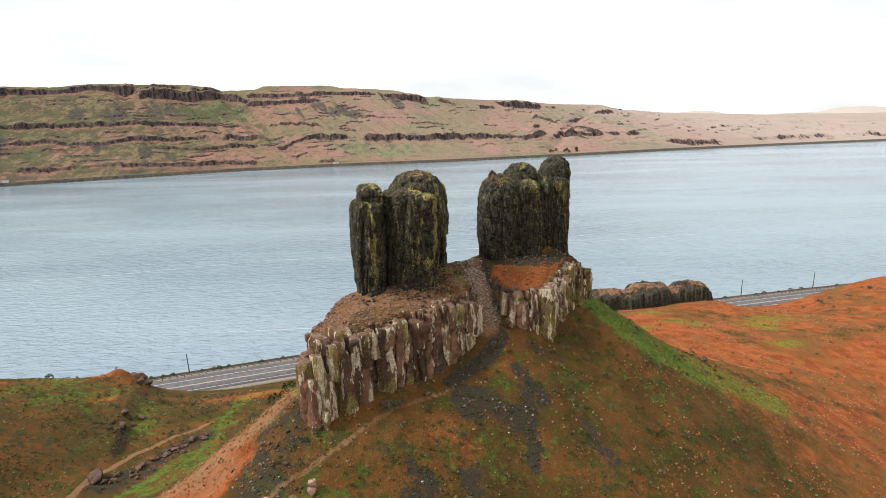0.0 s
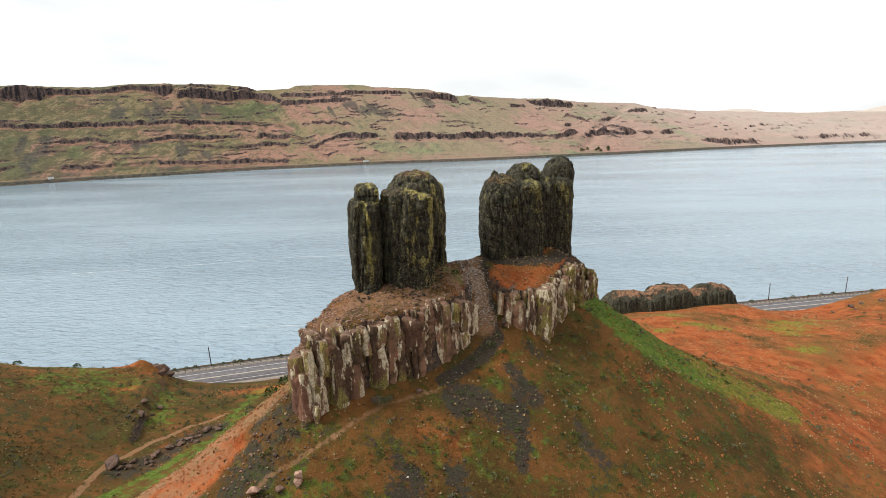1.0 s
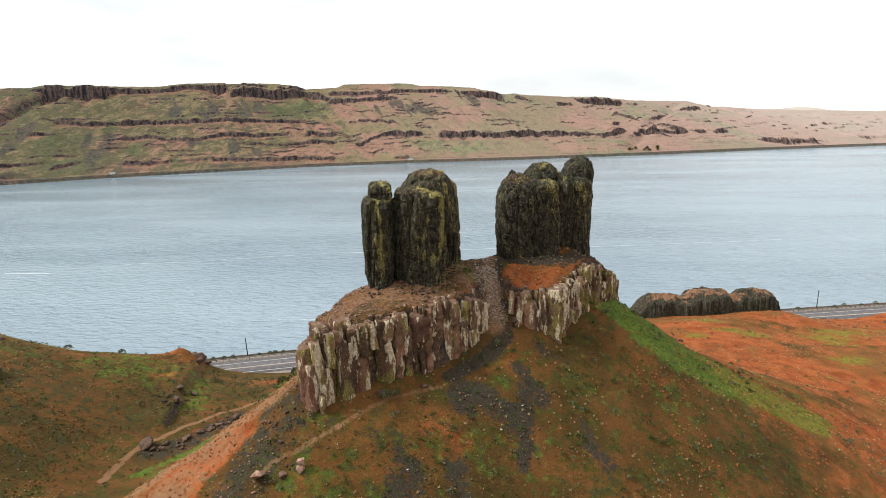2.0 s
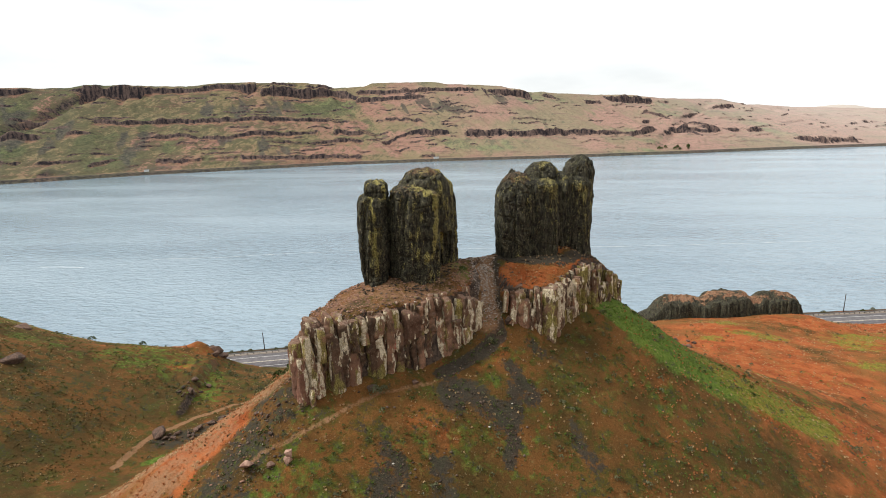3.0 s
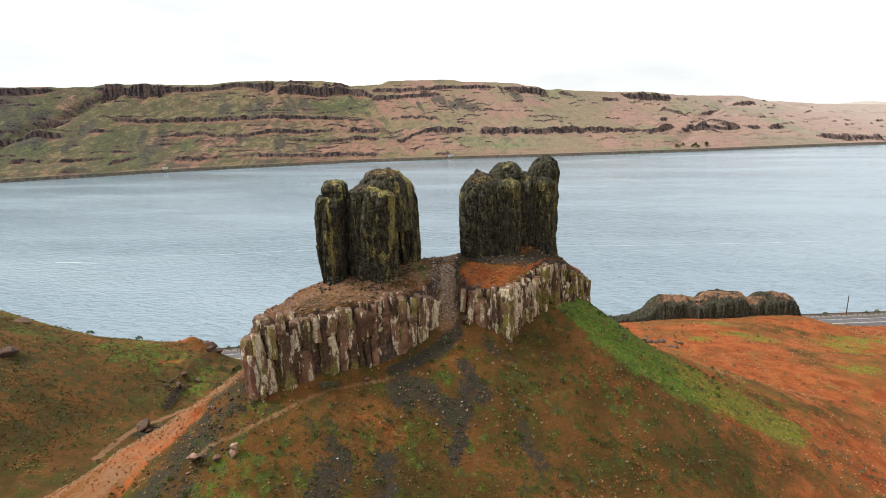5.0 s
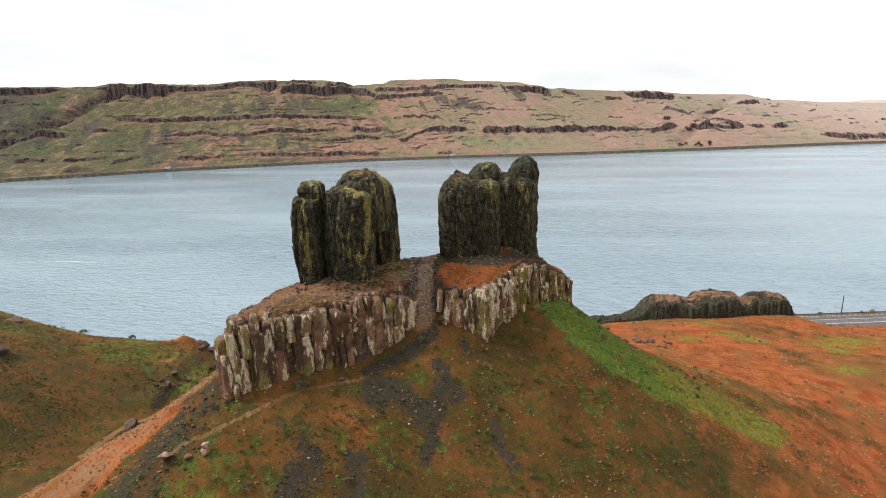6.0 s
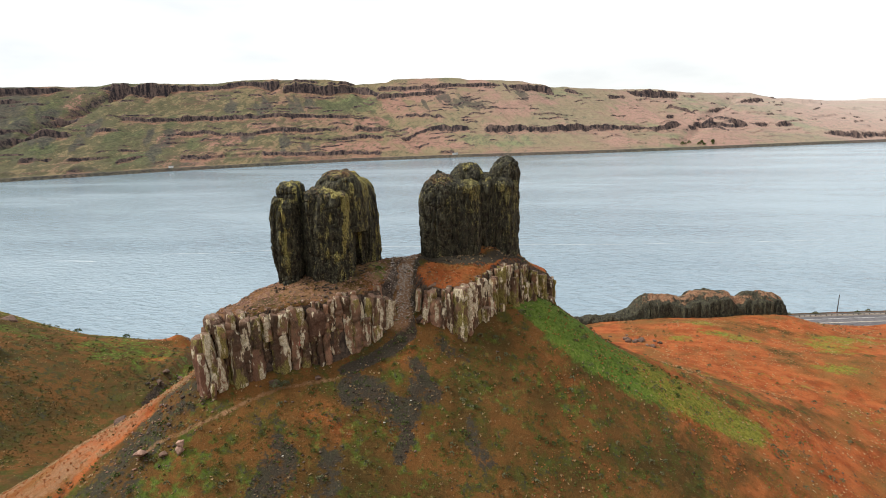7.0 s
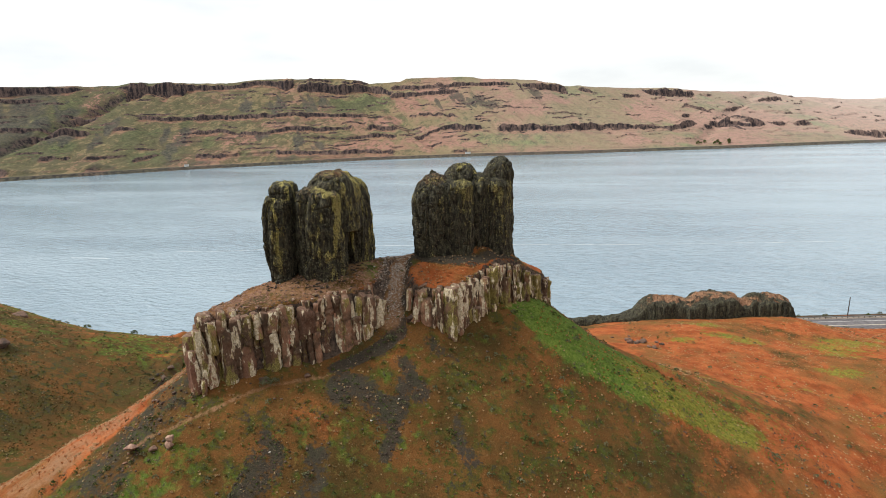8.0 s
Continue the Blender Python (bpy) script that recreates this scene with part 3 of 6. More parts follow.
def build_ground():
    xs = spaced([(-460, 12), (-200, 4), (-130, 1.1), (-64, 0.45), (-40, 0.4), (46, 0.55), (70, 0.9), (160, 3), (260, 12), (560, 0)])
    ys = spaced([(-260, 12), (-20, 5), (30, 0.8), (42, 0.36), (92, 0.7), (140, 1.0), (215, 3), (260, 10), (420, 0)])
    X, Y = np.meshgrid(xs, ys)
    Z = ground_height(X, Y)
    me = mesh_of("ground", np.c_[X.ravel(), Y.ravel(), Z.ravel()], grid_faces(len(xs), len(ys)), SOIL, True)
    x, y = X.ravel(), Y.ravel()
    w1, w2 = fbm(x, y, 0, 14, 4, 31), fbm(x, y, 0, 4, 4, 32)
    x1, y1 = x + 2.0 * w2, y + 2.0 * fbm(x, y, 5, 4, 3, 33)
    inner = inside_distance(x, y, SHELF_EDGE)
    # green: the crest, the gully heads and loose patches
    face = smooth(34, 16, near_line(x, y, (-5, 46), (12, 52), (34, 66), (55, 82)))
    green = face * (0.10 + 0.32 * smooth(-0.1, 0.5, w1))
    band = near_line(x + 0.7 * w2, y + 0.7 * w2, (20.8, 81), (25, 80), (29.5, 79.8), (34, 80.6), (38.5, 82), (43, 83.4), (48, 84.6), (52, 86))
    green = np.maximum(green, 1.3 * smooth(6.0, 1.2, band + 0.9 * smooth(28, 20, x) + 0.8 * w1))
    green = np.maximum(green, 1.2 * smooth(3.0, 1.2, near_line(x + 0.5 * w2, y, (21.5, 83.8), (27, 85), (32, 86.2), (37, 88))))
    green = np.maximum(green, 0.45 * smooth(9, 2, near_line(x1, y1, (40, 92), (48, 95), (57, 96))))
    green = np.maximum(green, 0.85 * smooth(5.5, 1.0, near_line(x1, y1, (36, 86.5), (43, 88.0), (48, 89))))
    green = np.maximum(green, 0.5 * smooth(6.0, 1.0, near_line(x1, y1, (48, 88.5), (55, 88))))
    green = np.maximum(green, 0.75 * smooth(1.5, 0.4, near_line(x + 0.4 * w2, y, (-54, 75), (-52.1, 80.1), (-49.8, 85.7), (-47.8, 93.3), (-45.9, 95.9))))
    green = np.maximum(green, 0.5 * smooth(3.2, 1.0, near_line(x1 * 0.5 + x * 0.5, y, (-63.4, 109), (-60.6, 102))))
    green = np.maximum(green, 0.55 * smooth(5, 1, near_line(x1, y1, (-68, 117), (-65, 111), (-60, 101))))
    green = np.maximum(green, 0.6 * smooth(4, 1, near_line(x1, y1, (-50, 76), (-45, 88), (-46, 104), (-48, 122), (-42, 129))))
    green = np.maximum(green, (0.22 + 0.5 * smooth(-0.3, 0.4, w1)) * smooth(-66, -78, x) * smooth(88, 108, y - 0.25 * (x + 80)) * smooth(3.5, 6.5, near_line(x1, y1, (-86, 127), (-77, 126))))
    green = np.maximum(green, 0.16 * smooth(-62, -74, x))
    for gx, gy, gr in ((66, 152, 5), (62.6, 165, 5), (69, 148.6, 3.5), (53, 144, 3), (90, 154, 7), (97, 162, 7), (84, 133, 4), (110, 172, 6), (88, 147, 4)):
        green = np.maximum(green, 0.76 * smooth(gr * 1.5, gr * 0.2, np.hypot((x1 + 2 * w1 - gx) * 0.7, y1 + 3 * w2 - gy)))
    green = np.maximum(green, 0.95 * smooth(2.0, 0.4, near_line(x1 * 0.5 + x * 0.5, y, (2.8, 70.5), (1.6, 72.5))))
    green = np.maximum(green, 0.55 * smooth(24, 4, near_line(x, y, (50, 98), (62, 110), (76, 104))) * smooth(-0.4, 0.3, w1))
    green = np.where((inner > -1) & (x > 6) & (y < 92), 0.12, green)
    green = np.where((x < -72) & (y > 95), np.minimum(green, 0.5), green)
    # loose dark scree, with the mound's shade in the same mask
    scree = 0 * x
    for chain in (((2.5, 58.5), (6.5, 59.3)), ((9.2, 63), (10.7, 60), (10.3, 54)), ((4, 52), (-2, 47))):
        green = np.maximum(green, 0.32 * smooth(5.5, 3.0, near_line(x1, y1, *chain)))
    x3, y3 = x + 1.3 * w2, y + 1.3 * fbm(x, y, 5, 3, 3, 33)
    for much, far_off, near_to, chain in (
            (1.0, 2.7, 0.9, ((2.6, 58.9), (5.2, 59.2))), (0.9, 1.9, 0.5, ((5.4, 58.4), (9.4, 58.8))),
            (0.95, 1.6, 0.5, ((8.9, 64.0), (10.3, 63.4), (11.9, 62.2))), (1.0, 1.6, 0.5, ((10.0, 62.0), (9.9, 59.0), (9.5, 55.4))),
            (0.9, 3.0, 0.8, ((-2.4, 50.0), (-2.4, 45.0))), (0.9, 2.4, 0.7, ((2.6, 52.3), (3.3, 50.4), (2.4, 46.5))),
            (0.8, 1.3, 0.3, ((16.4, 61.3), (17.7, 59.0), (19.2, 57.4))), (0.7, 1.4, 0.4, ((11.2, 67.4), (14.5, 67.8))),
            (0.4, 1.2, 0.3, ((-3.0, 53.4), (-1.4, 52.8))), (0.4, 1.0, 0.3, ((1.6, 53.6), (2.4, 56.0)))):
        scree = np.maximum(scree, much * smooth(far_off, near_to, near_line(x3, y3, *chain)))
    scree = np.maximum(scree, 0.68 * smooth(4.0, 1.6, near_line(x1, y1, (-14.5, 54.5), (-15.5, 50.5), (-16.8, 47), (-17, 43))))
    scree = np.maximum(scree, 0.55 * smooth(2.9, 0.9, near_line(x1 * 0.6 + x * 0.4, y, (4.4, 79.5), (4.6, 75), (5.2, 71), (5.9, 67.5))))
    scree = np.maximum(scree, 1.9 * smooth(1.15, 0.4, near_line(x + 0.3 * w2, y, (5.2, 77.5), (6.0, 73.5), (6.7, 70.2), (6.6, 69.4), (7.5, 67.4), (6.1, 65.6), (4.4, 64.0), (2.8, 62.6), (1.0, 61.2))))
    green = np.where(near_line(x, y, (3.9, 78), (5.4, 68)) < 1.6, 0.0, green)
    scree = np.maximum(scree, 0.22 * face)
    scree = np.maximum(scree, (0.46 + 0.2 * smooth(0.0, 0.4, w2)) * smooth(0.2, 0.8, inner) * (x < 6) * (y < 79))
    scree = np.maximum(scree, 0.75 * smooth(3.6, 1.2, near_line(x1, y1, (-57, 82), (-53, 86.5), (-51.4, 92), (-48, 102))))
    # shade of the lower mound, painted through the scree mask
    scree = np.maximum(scree, 0.36 * smooth(-60, -70, x) * smooth(110, 88, y))
    skirt = near_line(x + 0.5 * w2, y + 0.5 * w2, (6.6, 78.8), (11.0, 78.0), (14.8, 78.4), (16.6, 80.2), (18.6, 82.2), (20.2, 84.5))
    scree = np.maximum(scree, 1.15 * smooth(1.6, 0.7, skirt) * (inner > 0.3))
    # trodden paths
    path = 0.72 * smooth(0.5, 0.12, near_line(x + 0.5 * w2, y, (0.9, 60.0), (-2.3, 58.2), (-5.5, 55.9), (-8.0, 53.7), (-9.7, 51.5), (-12.0, 49.4), (-13.8, 48.0), (-15.6, 46.6)))
    path = np.maximum(path, 2.4 * smooth(0.62, 0.2, near_line(x + 0.4 * w2, y, (-58, 72), (-59.2, 79.3), (-59.7, 85), (-58.2, 89.1), (-57.2, 93.2), (-55.3, 96.8), (-53.4, 101.2), (-51.1, 104.8), (-49.2, 107.4))))
    path = np.maximum(path, (0.56 + 0.4 * w2) * smooth(0.2, 0.8, inner) * (x < 4) * (y < 79))
    path = np.maximum(path, 0.7 * smooth(0.8, 0.2, near_line(x + 0.4 * w2, y, (-12, 60.5), (-8, 62.6), (-3, 62), (2, 67))))
    path = np.maximum(path, 1.1 * smooth(2.4, 0.3, near_line(x1 * 0.6 + x * 0.4, y, (4.0, 79), (4.6, 75), (5.5, 71), (6.2, 68.5))))
    # rust-red dry grass
    red = 0.95 * smooth(12, 60, x + 0.4 * (y - 90) + 16 * w1) * (1 - 0.55 * smooth(0.0, 0.5, fbm(x, y, 2, 11, 4, 34)))
    red = np.maximum(red, 0.6 * smooth(4.2, 1.6, near_line(x1 * 0.4 + x * 0.6, y, (-18, 56), (-23, 52), (-28, 49))))
    red = np.maximum(red, 0.9 * smooth(3.6, 1.4, near_line(x1 * 0.4 + x * 0.6, y, (-20.5, 51.5), (-23.4, 47.6), (-24, 43.5), (-26, 39))))
    red = np.maximum(red, 0.9 * smooth(5.0, 2.0, near_line(x1 * 0.4 + x * 0.6, y, (-23, 50), (-26.5, 46.5), (-33, 42))))
    path = np.maximum(path, 0.72 * smooth(4.4, 1.2, near_line(x1, y1, (-21, 51), (-24.5, 46.5), (-28, 42))))
    path = np.maximum(path, 0.85 * smooth(3.6, 0.8, near_line(x1, y1, (-16, 57), (-22, 53.5), (-28, 49.5), (-36, 43), (-48, 40))))
    red = np.maximum(red, 1.1 * smooth(8.0, 5.5, near_line(x1 * 0.4 + x * 0.6, y, (-32, 46.5), (-40, 42.5), (-52, 37))))
    red = np.maximum(red, 0.85 * smooth(4.2, 1.0, near_line(x1 * 0.7 + x * 0.3, y, (9.2, 74), (12.5, 74.4), (15.8, 78.6), (18.6, 84), (19.8, 87))))
    red = np.maximum(red, 0.75 * smooth(31, 41, x + 0.8 * (y - 82)) * smooth(9, 3, band))
    red = np.maximum(red, 0.3 * smooth(0.05, 0.5, fbm(x, y, 8, 9, 3, 36)))
    red = np.maximum(red, 1.0 * smooth(4.5, 1.5, near_line(x1, y1, (-84, 127), (-77, 126))))
    red = np.maximum(red, 0.9 * smooth(3.5, 1, near_line(x1, y1, (-74, 113), (-70, 106))))
    red = np.maximum(red, 0.9 * smooth(6, 2, near_line(x1, y1, (-118, 107), (-108, 104))))
    red = np.maximum(red, 0.8 * smooth(4, 1.5, near_line(x1, y1, (-94, 91), (-86, 93))))
    red = np.maximum(red, 0.5 * smooth(2.8, .6, near_line(x1, y1, (-8, 52), (-3, 54.5), (3, 55.5))))
    red = np.maximum(red, 0.45 * smooth(2.6, .6, near_line(x1, y1, (5.6, 63.5), (8, 65.5))))
    red = np.maximum(red, 0.8 * smooth(6, 2, near_line(x1, y1, (-52, 124), (-40, 126))))
    red = np.where((inner > 0) & (x < 6), 0.16 + 0.4 * w2, red)
    red = np.where((inner > 0.4) & (x > 7.5) & (y < 95), 0.95 + 0.3 * w2, red)
    red = np.where((inner > 0.4) & (x > 7.5), red * smooth(0.8, 1.7, skirt), red)
    red = np.where((x < -60) & (y < 122), red * 0.75, red)
    red = np.where((x < -64) & (y < 112), np.minimum(red, 0.12 + 0.4 * np.clip(w1, 0, 1)), red)
    red = np.maximum(red, 0.34 * smooth(-66, -76, x) * smooth(96, 112, y))
    scree = np.where(off_road(x, y) > 4, 0.9, scree)
    tint(me, "cover", np.c_[green, scree, path, np.clip(red, 0, 1)])
    return tagged(new("ground", me), "steep dry hillside with rust-red grass, green patches and dark scree", "ground", kind="structure")


build_ground()


# ---- river and far bank ----
def build_water():
    xs = spaced([(-4800, 200), (4800, 0)])
    X, Y = np.meshgrid(xs, spaced([(150, 200), (4900, 0)]))
    me = mesh_of("water", np.c_[X.ravel(), Y.ravel(), np.zeros(X.size)], grid_faces(X.shape[1], X.shape[0]), WATER)
    return tagged(new("water", me), "wide rippled grey-blue river under a white sky", "river", kind="structure")


build_water()


def shore_y(x):
    """The far waterline."""
    return np.interp(x, [-4000, -2200, -1300, -900, -700, -420, -220, 10, 265, 570, 900, 1200, 2600, 4500],
                     [-2400, -900, 130, 690, 880, 1068, 1140, 1188, 1272, 1400, 1500, 1575, 1990, 2500])


def crest_z(x):
    """Height of the far plateau along the bank."""
    return np.interp(x, [-4000, -1500, -998, -955, -909, -871, -845, -795, -692, -636, -589, -457, -419, -384, -359, -304, -289, -215, -124, -94, 61, 86, 143, 227, 350, 497, 594, 852, 955, 1032, 1208, 1564, 1863, 2422, 4500],
                     [167, 167, 167, 170, 173, 174, 178, 179, 179, 186, 189, 190, 185, 173, 176, 179, 188, 189, 188, 182, 174, 166, 157, 153, 147, 143, 135, 132, 111, 112, 102, 88, 77, 60, 80])


# steps of old lava flows along the far bank: distance along it, height of the face's middle, height of the face
FAR_LEDGES = []


def lava_ledge(along, level, face):
    FAR_LEDGES.append((along, level, face))


lava_ledge((-864, -859, -844, -840, -758, -755, -738, -668, -623, -588, -570, -558, -553), (167, 169, 168, 163, 160, 166, 167, 171, 179, 174, 169, 172, 172), (0, 8, 13, 32, 35, 19, 13, 10, 13, 15, 33, 29, 0))
lava_ledge((-538, -530, -476, -469), (178, 179, 179, 177), (0, 8, 8, 0))
lava_ledge((-457, -443, -392, -384), (173, 173, 169, 167), (0, 8, 7, 0))
lava_ledge((-1024, -994, -960, -924, -907), (155, 157, 160, 162, 167), (19, 19, 19, 16, 0))
lava_ledge((-336, -329, -210, -179, -133, -26, -5), (162, 162, 160, 164, 166, 163, 161), (0, 10, 12, 12, 10, 8, 0))
lava_ledge((-546, -541, -524, -458, -392, -358, -339, -326), (162, 160, 162, 158, 162, 156, 146, 143), (0, 19, 26, 24, 17, 20, 13, 0))
lava_ledge((-2, -1, 55, 71, 107, 126, 129), (149, 159, 148, 152, 150, 142, 140), (23, 0, 27, 17, 24, 24, 0))
lava_ledge((-344, -334, -272, -230, -185, -163), (138, 140, 142, 145, 148, 149), (0, 15, 11, 13, 13, 0))
lava_ledge((155, 184, 212, 218), (148, 146, 134, 132), (0, 11, 7, 0))
lava_ledge((-1016, -951, -928), (139, 138, 141), (8, 6, 0))
lava_ledge((371, 373, 448, 506, 512), (137, 133, 128, 124, 122), (0, 19, 27, 20, 0))
lava_ledge((282, 285, 329, 334), (124, 124, 123, 123), (0, 9, 11, 0))
lava_ledge((518, 529, 578, 583), (122, 121, 123, 123), (0, 8, 6, 0))
lava_ledge((352, 360, 400, 405), (116, 116, 113, 113), (0, 9, 7, 0))
lava_ledge((-1000, -947, -937), (109, 107, 109), (6, 4, 0))
lava_ledge((-898, -892, -865, -862), (106, 106, 105, 105), (0, 12, 12, 0))
lava_ledge((623, 637, 699, 717, 785, 790), (102, 101, 102, 104, 105, 105), (0, 6, 6, 13, 13, 0))
lava_ledge((-110, -93, -11, -4), (102, 101, 99, 99), (0, 5, 3, 0))
lava_ledge((-807, -802, -760, -728, -711, -673, -642, -569, -505, -439, -403, -352, -345), (100, 100, 94, 96, 96, 96, 97, 95, 95, 92, 86, 87, 87), (0, 13, 10, 9, 13, 10, 10, 10, 9, 9, 7, 4, 0))
lava_ledge((973, 982, 1053, 1091), (99, 99, 97, 97), (0, 9, 10, 0))
lava_ledge((819, 826, 847), (96, 95, 97), (0, 9, 0))
lava_ledge((-290, -281, -212, -190), (91, 89, 84, 74), (0, 7, 7, 0))
lava_ledge((470, 527, 564, 592, 597), (76, 83, 89, 88, 88), (0, 6, 10, 10, 0))
lava_ledge((397, 408, 434, 447, 450), (88, 88, 81, 73, 72), (0, 9, 9, 7, 0))
lava_ledge((13, 19, 118, 123), (84, 84, 78, 77), (0, 5, 5, 0))
lava_ledge((-984, -934, -926), (81, 81, 81), (6, 6, 0))
lava_ledge((-170, -163, -135, -132), (75, 75, 74, 74), (0, 6, 4, 0))
lava_ledge((-926, -920, -863, -852), (74, 73, 71, 71), (0, 13, 14, 0))
lava_ledge((-830, -825, -798, -794), (74, 74, 72, 72), (0, 9, 6, 0))
lava_ledge((345, 355, 378, 383), (67, 68, 69, 69), (0, 10, 8, 0))
lava_ledge((589, 600, 662, 711, 718), (68, 68, 65, 65, 65), (0, 7, 6, 4, 0))
lava_ledge((1135, 1143, 1205, 1214), (68, 66, 58, 57), (0, 7, 7, 0))
lava_ledge((-715, -711, -679, -634, -605, -566, -505, -463, -439, -436), (66, 66, 64, 60, 59, 63, 62, 64, 64, 64), (0, 8, 8, 6, 8, 10, 10, 8, 7, 0))
lava_ledge((-410, -402, -352, -339, -315, -309), (62, 62, 59, 61, 61, 61), (0, 13, 13, 6, 4, 0))
lava_ledge((-311, -307, -284, -250, -237, -200, -162, -158), (45, 45, 47, 54, 56, 55, 54, 54), (0, 8, 6, 7, 11, 15, 17, 0))
lava_ledge((732, 755, 837, 842), (54, 55, 56, 56), (0, 6, 6, 0))
lava_ledge((-127, -119, -100, 26, 79, 174, 225, 259, 263, 302, 333, 343), (53, 53, 51, 48, 48, 47, 45, 42, 40, 43, 47, 48), (0, 14, 17, 17, 16, 13, 14, 9, 12, 19, 13, 0))
lava_ledge((-520, -515, -464, -422, -350, -348), (51, 49, 43, 43, 44, 44), (0, 4, 5, 8, 11, 0))
lava_ledge((351, 357, 398, 429, 430, 465, 473, 499, 510), (44, 43, 51, 46, 49, 40, 45, 41, 42), (0, 10, 13, 23, 13, 13, 24, 15, 0))
lava_ledge((674, 684, 699), (49, 49, 48), (0, 9, 0))
lava_ledge((1030, 1050, 1154, 1169), (49, 49, 40, 40), (0, 7, 7, 0))
lava_ledge((527, 531, 559, 564), (43, 41, 40, 40), (0, 12, 12, 0))
lava_ledge((570, 576, 616, 621), (39, 38, 37, 37), (0, 12, 12, 0))
lava_ledge((-890, -888, -857, -854), (29, 29, 30, 29), (0, 9, 7, 0))
lava_ledge((-850, -836, -803, -787, -785), (27, 26, 27, 28, 27), (0, 7, 7, 4, 0))
lava_ledge((-779, -774, -748, -746), (19, 20, 26, 26), (0, 9, 5, 0))
lava_ledge((-700, -694, -650, -629, -624), (22, 21, 19, 21, 21), (0, 9, 9, 6, 0))
lava_ledge((-623, -619, -572, -566, -503, -484, -426, -365, -360), (22, 21, 21, 18, 16, 15, 14, 12, 12), (0, 6, 6, 9, 8, 10, 9, 11, 0))
lava_ledge((620, 625, 649, 682, 732, 736), (20, 18, 16, 12, 11, 10), (0, 10, 14, 17, 16, 0))
lava_ledge((-936, -910, -849, -821, -796, -709, -503, -427, -406), (11, 11, -19, 7, 6, -24, 6, 6, 6), (15, 15, 11, 15, 10, 10, 9, 7, 0))
lava_ledge((-255, -243, -221, -217), (8, 9, 9, 9), (0, 8, 6, 0))
lava_ledge((880, 890, 1040, 1150, 1165), (15, 15, 14, 14, 14), (0, 12, 14, 13, 0))
lava_ledge((1230, 1245, 1360, 1380), (14, 14, 13, 13), (0, 10, 12, 0))
lava_ledge((1330, 1345, 1500, 1520), (72, 72, 70, 70), (0, 8, 8, 0))
lava_ledge((1420, 1440, 1640, 1660), (50, 50, 48, 47), (0, 8, 7, 0))
lava_ledge((1720, 1735, 1860, 1880), (45, 45, 43, 43), (0, 8, 8, 0))
lava_ledge((1235, 1248, 1330, 1345), (38, 38, 36, 36), (0, 7, 7, 0))
lava_ledge((985, 995, 1080, 1090), (72, 72, 70, 70), (0, 7, 7, 0))

# patches on the far slopes: distance along, height, half length, half height
TALUS_SHADE_SLOPES = [(-642, 123, 15, 13), (-582, 121, 16, 20), (-519, 125, 14, 20), (-492, 125, 13, 13), (-179, 133, 22, 15), (-137, 120, 31, 16)]
TALUS_SHADE_SLOPES += [(-107, 110, 20, 10), (26, 134, 13, 13), (-231, 118, 5, 13), (-884, 66, 15, 14), (-840, 50, 8, 13), (-754, 61, 6, 23)]
TALUS_SHADE_SLOPES += [(-734, 37, 13, 17), (-727, 68, 8, 8), (-833, 85, 7, 16), (-534, 40, 7, 14), (-498, 30, 9, 7), (-603, 51, 11, 9)]
# shadowed ravine at the left end: its shade is drawn as dark talus
TALUS_SHADE_SLOPES += [(-906, 110, 12, 12), (-921, 93, 10, 12), (-931, 71, 9, 12), (-934, 50, 7, 11), (-955, 131, 29, 23), (-954, 95, 14, 14)]
GREEN_SLOPES = [(-377, 125, 50, 30), (-323, 74, 19, 19), (-302, 42, 16, 15), (-782, 54, 25, 23), (-907, 133, 20, 17), (-867, 80, 30, 21)]
GREEN_SLOPES += [(-900, 45, 40, 15), (-623, 17, 13, 9), (-685, 47, 13, 11), (278, 28, 18, 19), (257, 34, 17, 11), (493, 98, 49, 35)]
GREEN_SLOPES += [(228, 12, 13, 10), (-747, 25, 44, 12), (118, 134, 68, 16), (-114, 31, 83, 15), (-407, 157, 42, 15), (-734, 89, 8, 13)]
GREEN_SLOPES += [(-471, 113, 72, 20), (649, 42, 57, 24)]
PINK_SLOPES = [(-305, 115, 33, 20), (-270, 35, 58, 23), (285, 78, 66, 31), (-722, 53, 20, 15), (-413, 25, 68, 12), (-354, 75, 49, 13)]
PINK_SLOPES += [(531, 60, 94, 27), (353, 16, 67, 14), (-877, 98, 30, 14), (-877, 139, 27, 17), (-257, 144, 24, 21), (-641, 50, 38, 12)]
PINK_SLOPES += [(827, 51, 121, 26)]


def patches(s, z, spots, wob):
    """How much of any patch lies at a point, with ragged rims."""
    out = np.zeros(s.shape)
    for bs, bz, rs, rz in spots:
        near = (np.abs(s - bs) < 2.2 * rs) & (np.abs(z - bz) < 2.2 * rz)
        d = np.hypot((s[near] - bs) / rs, (z[near] - bz) / rz) + wob[near]
        out[near] = np.maximum(out[near], smooth(1.45, 0.6, d))
    return out


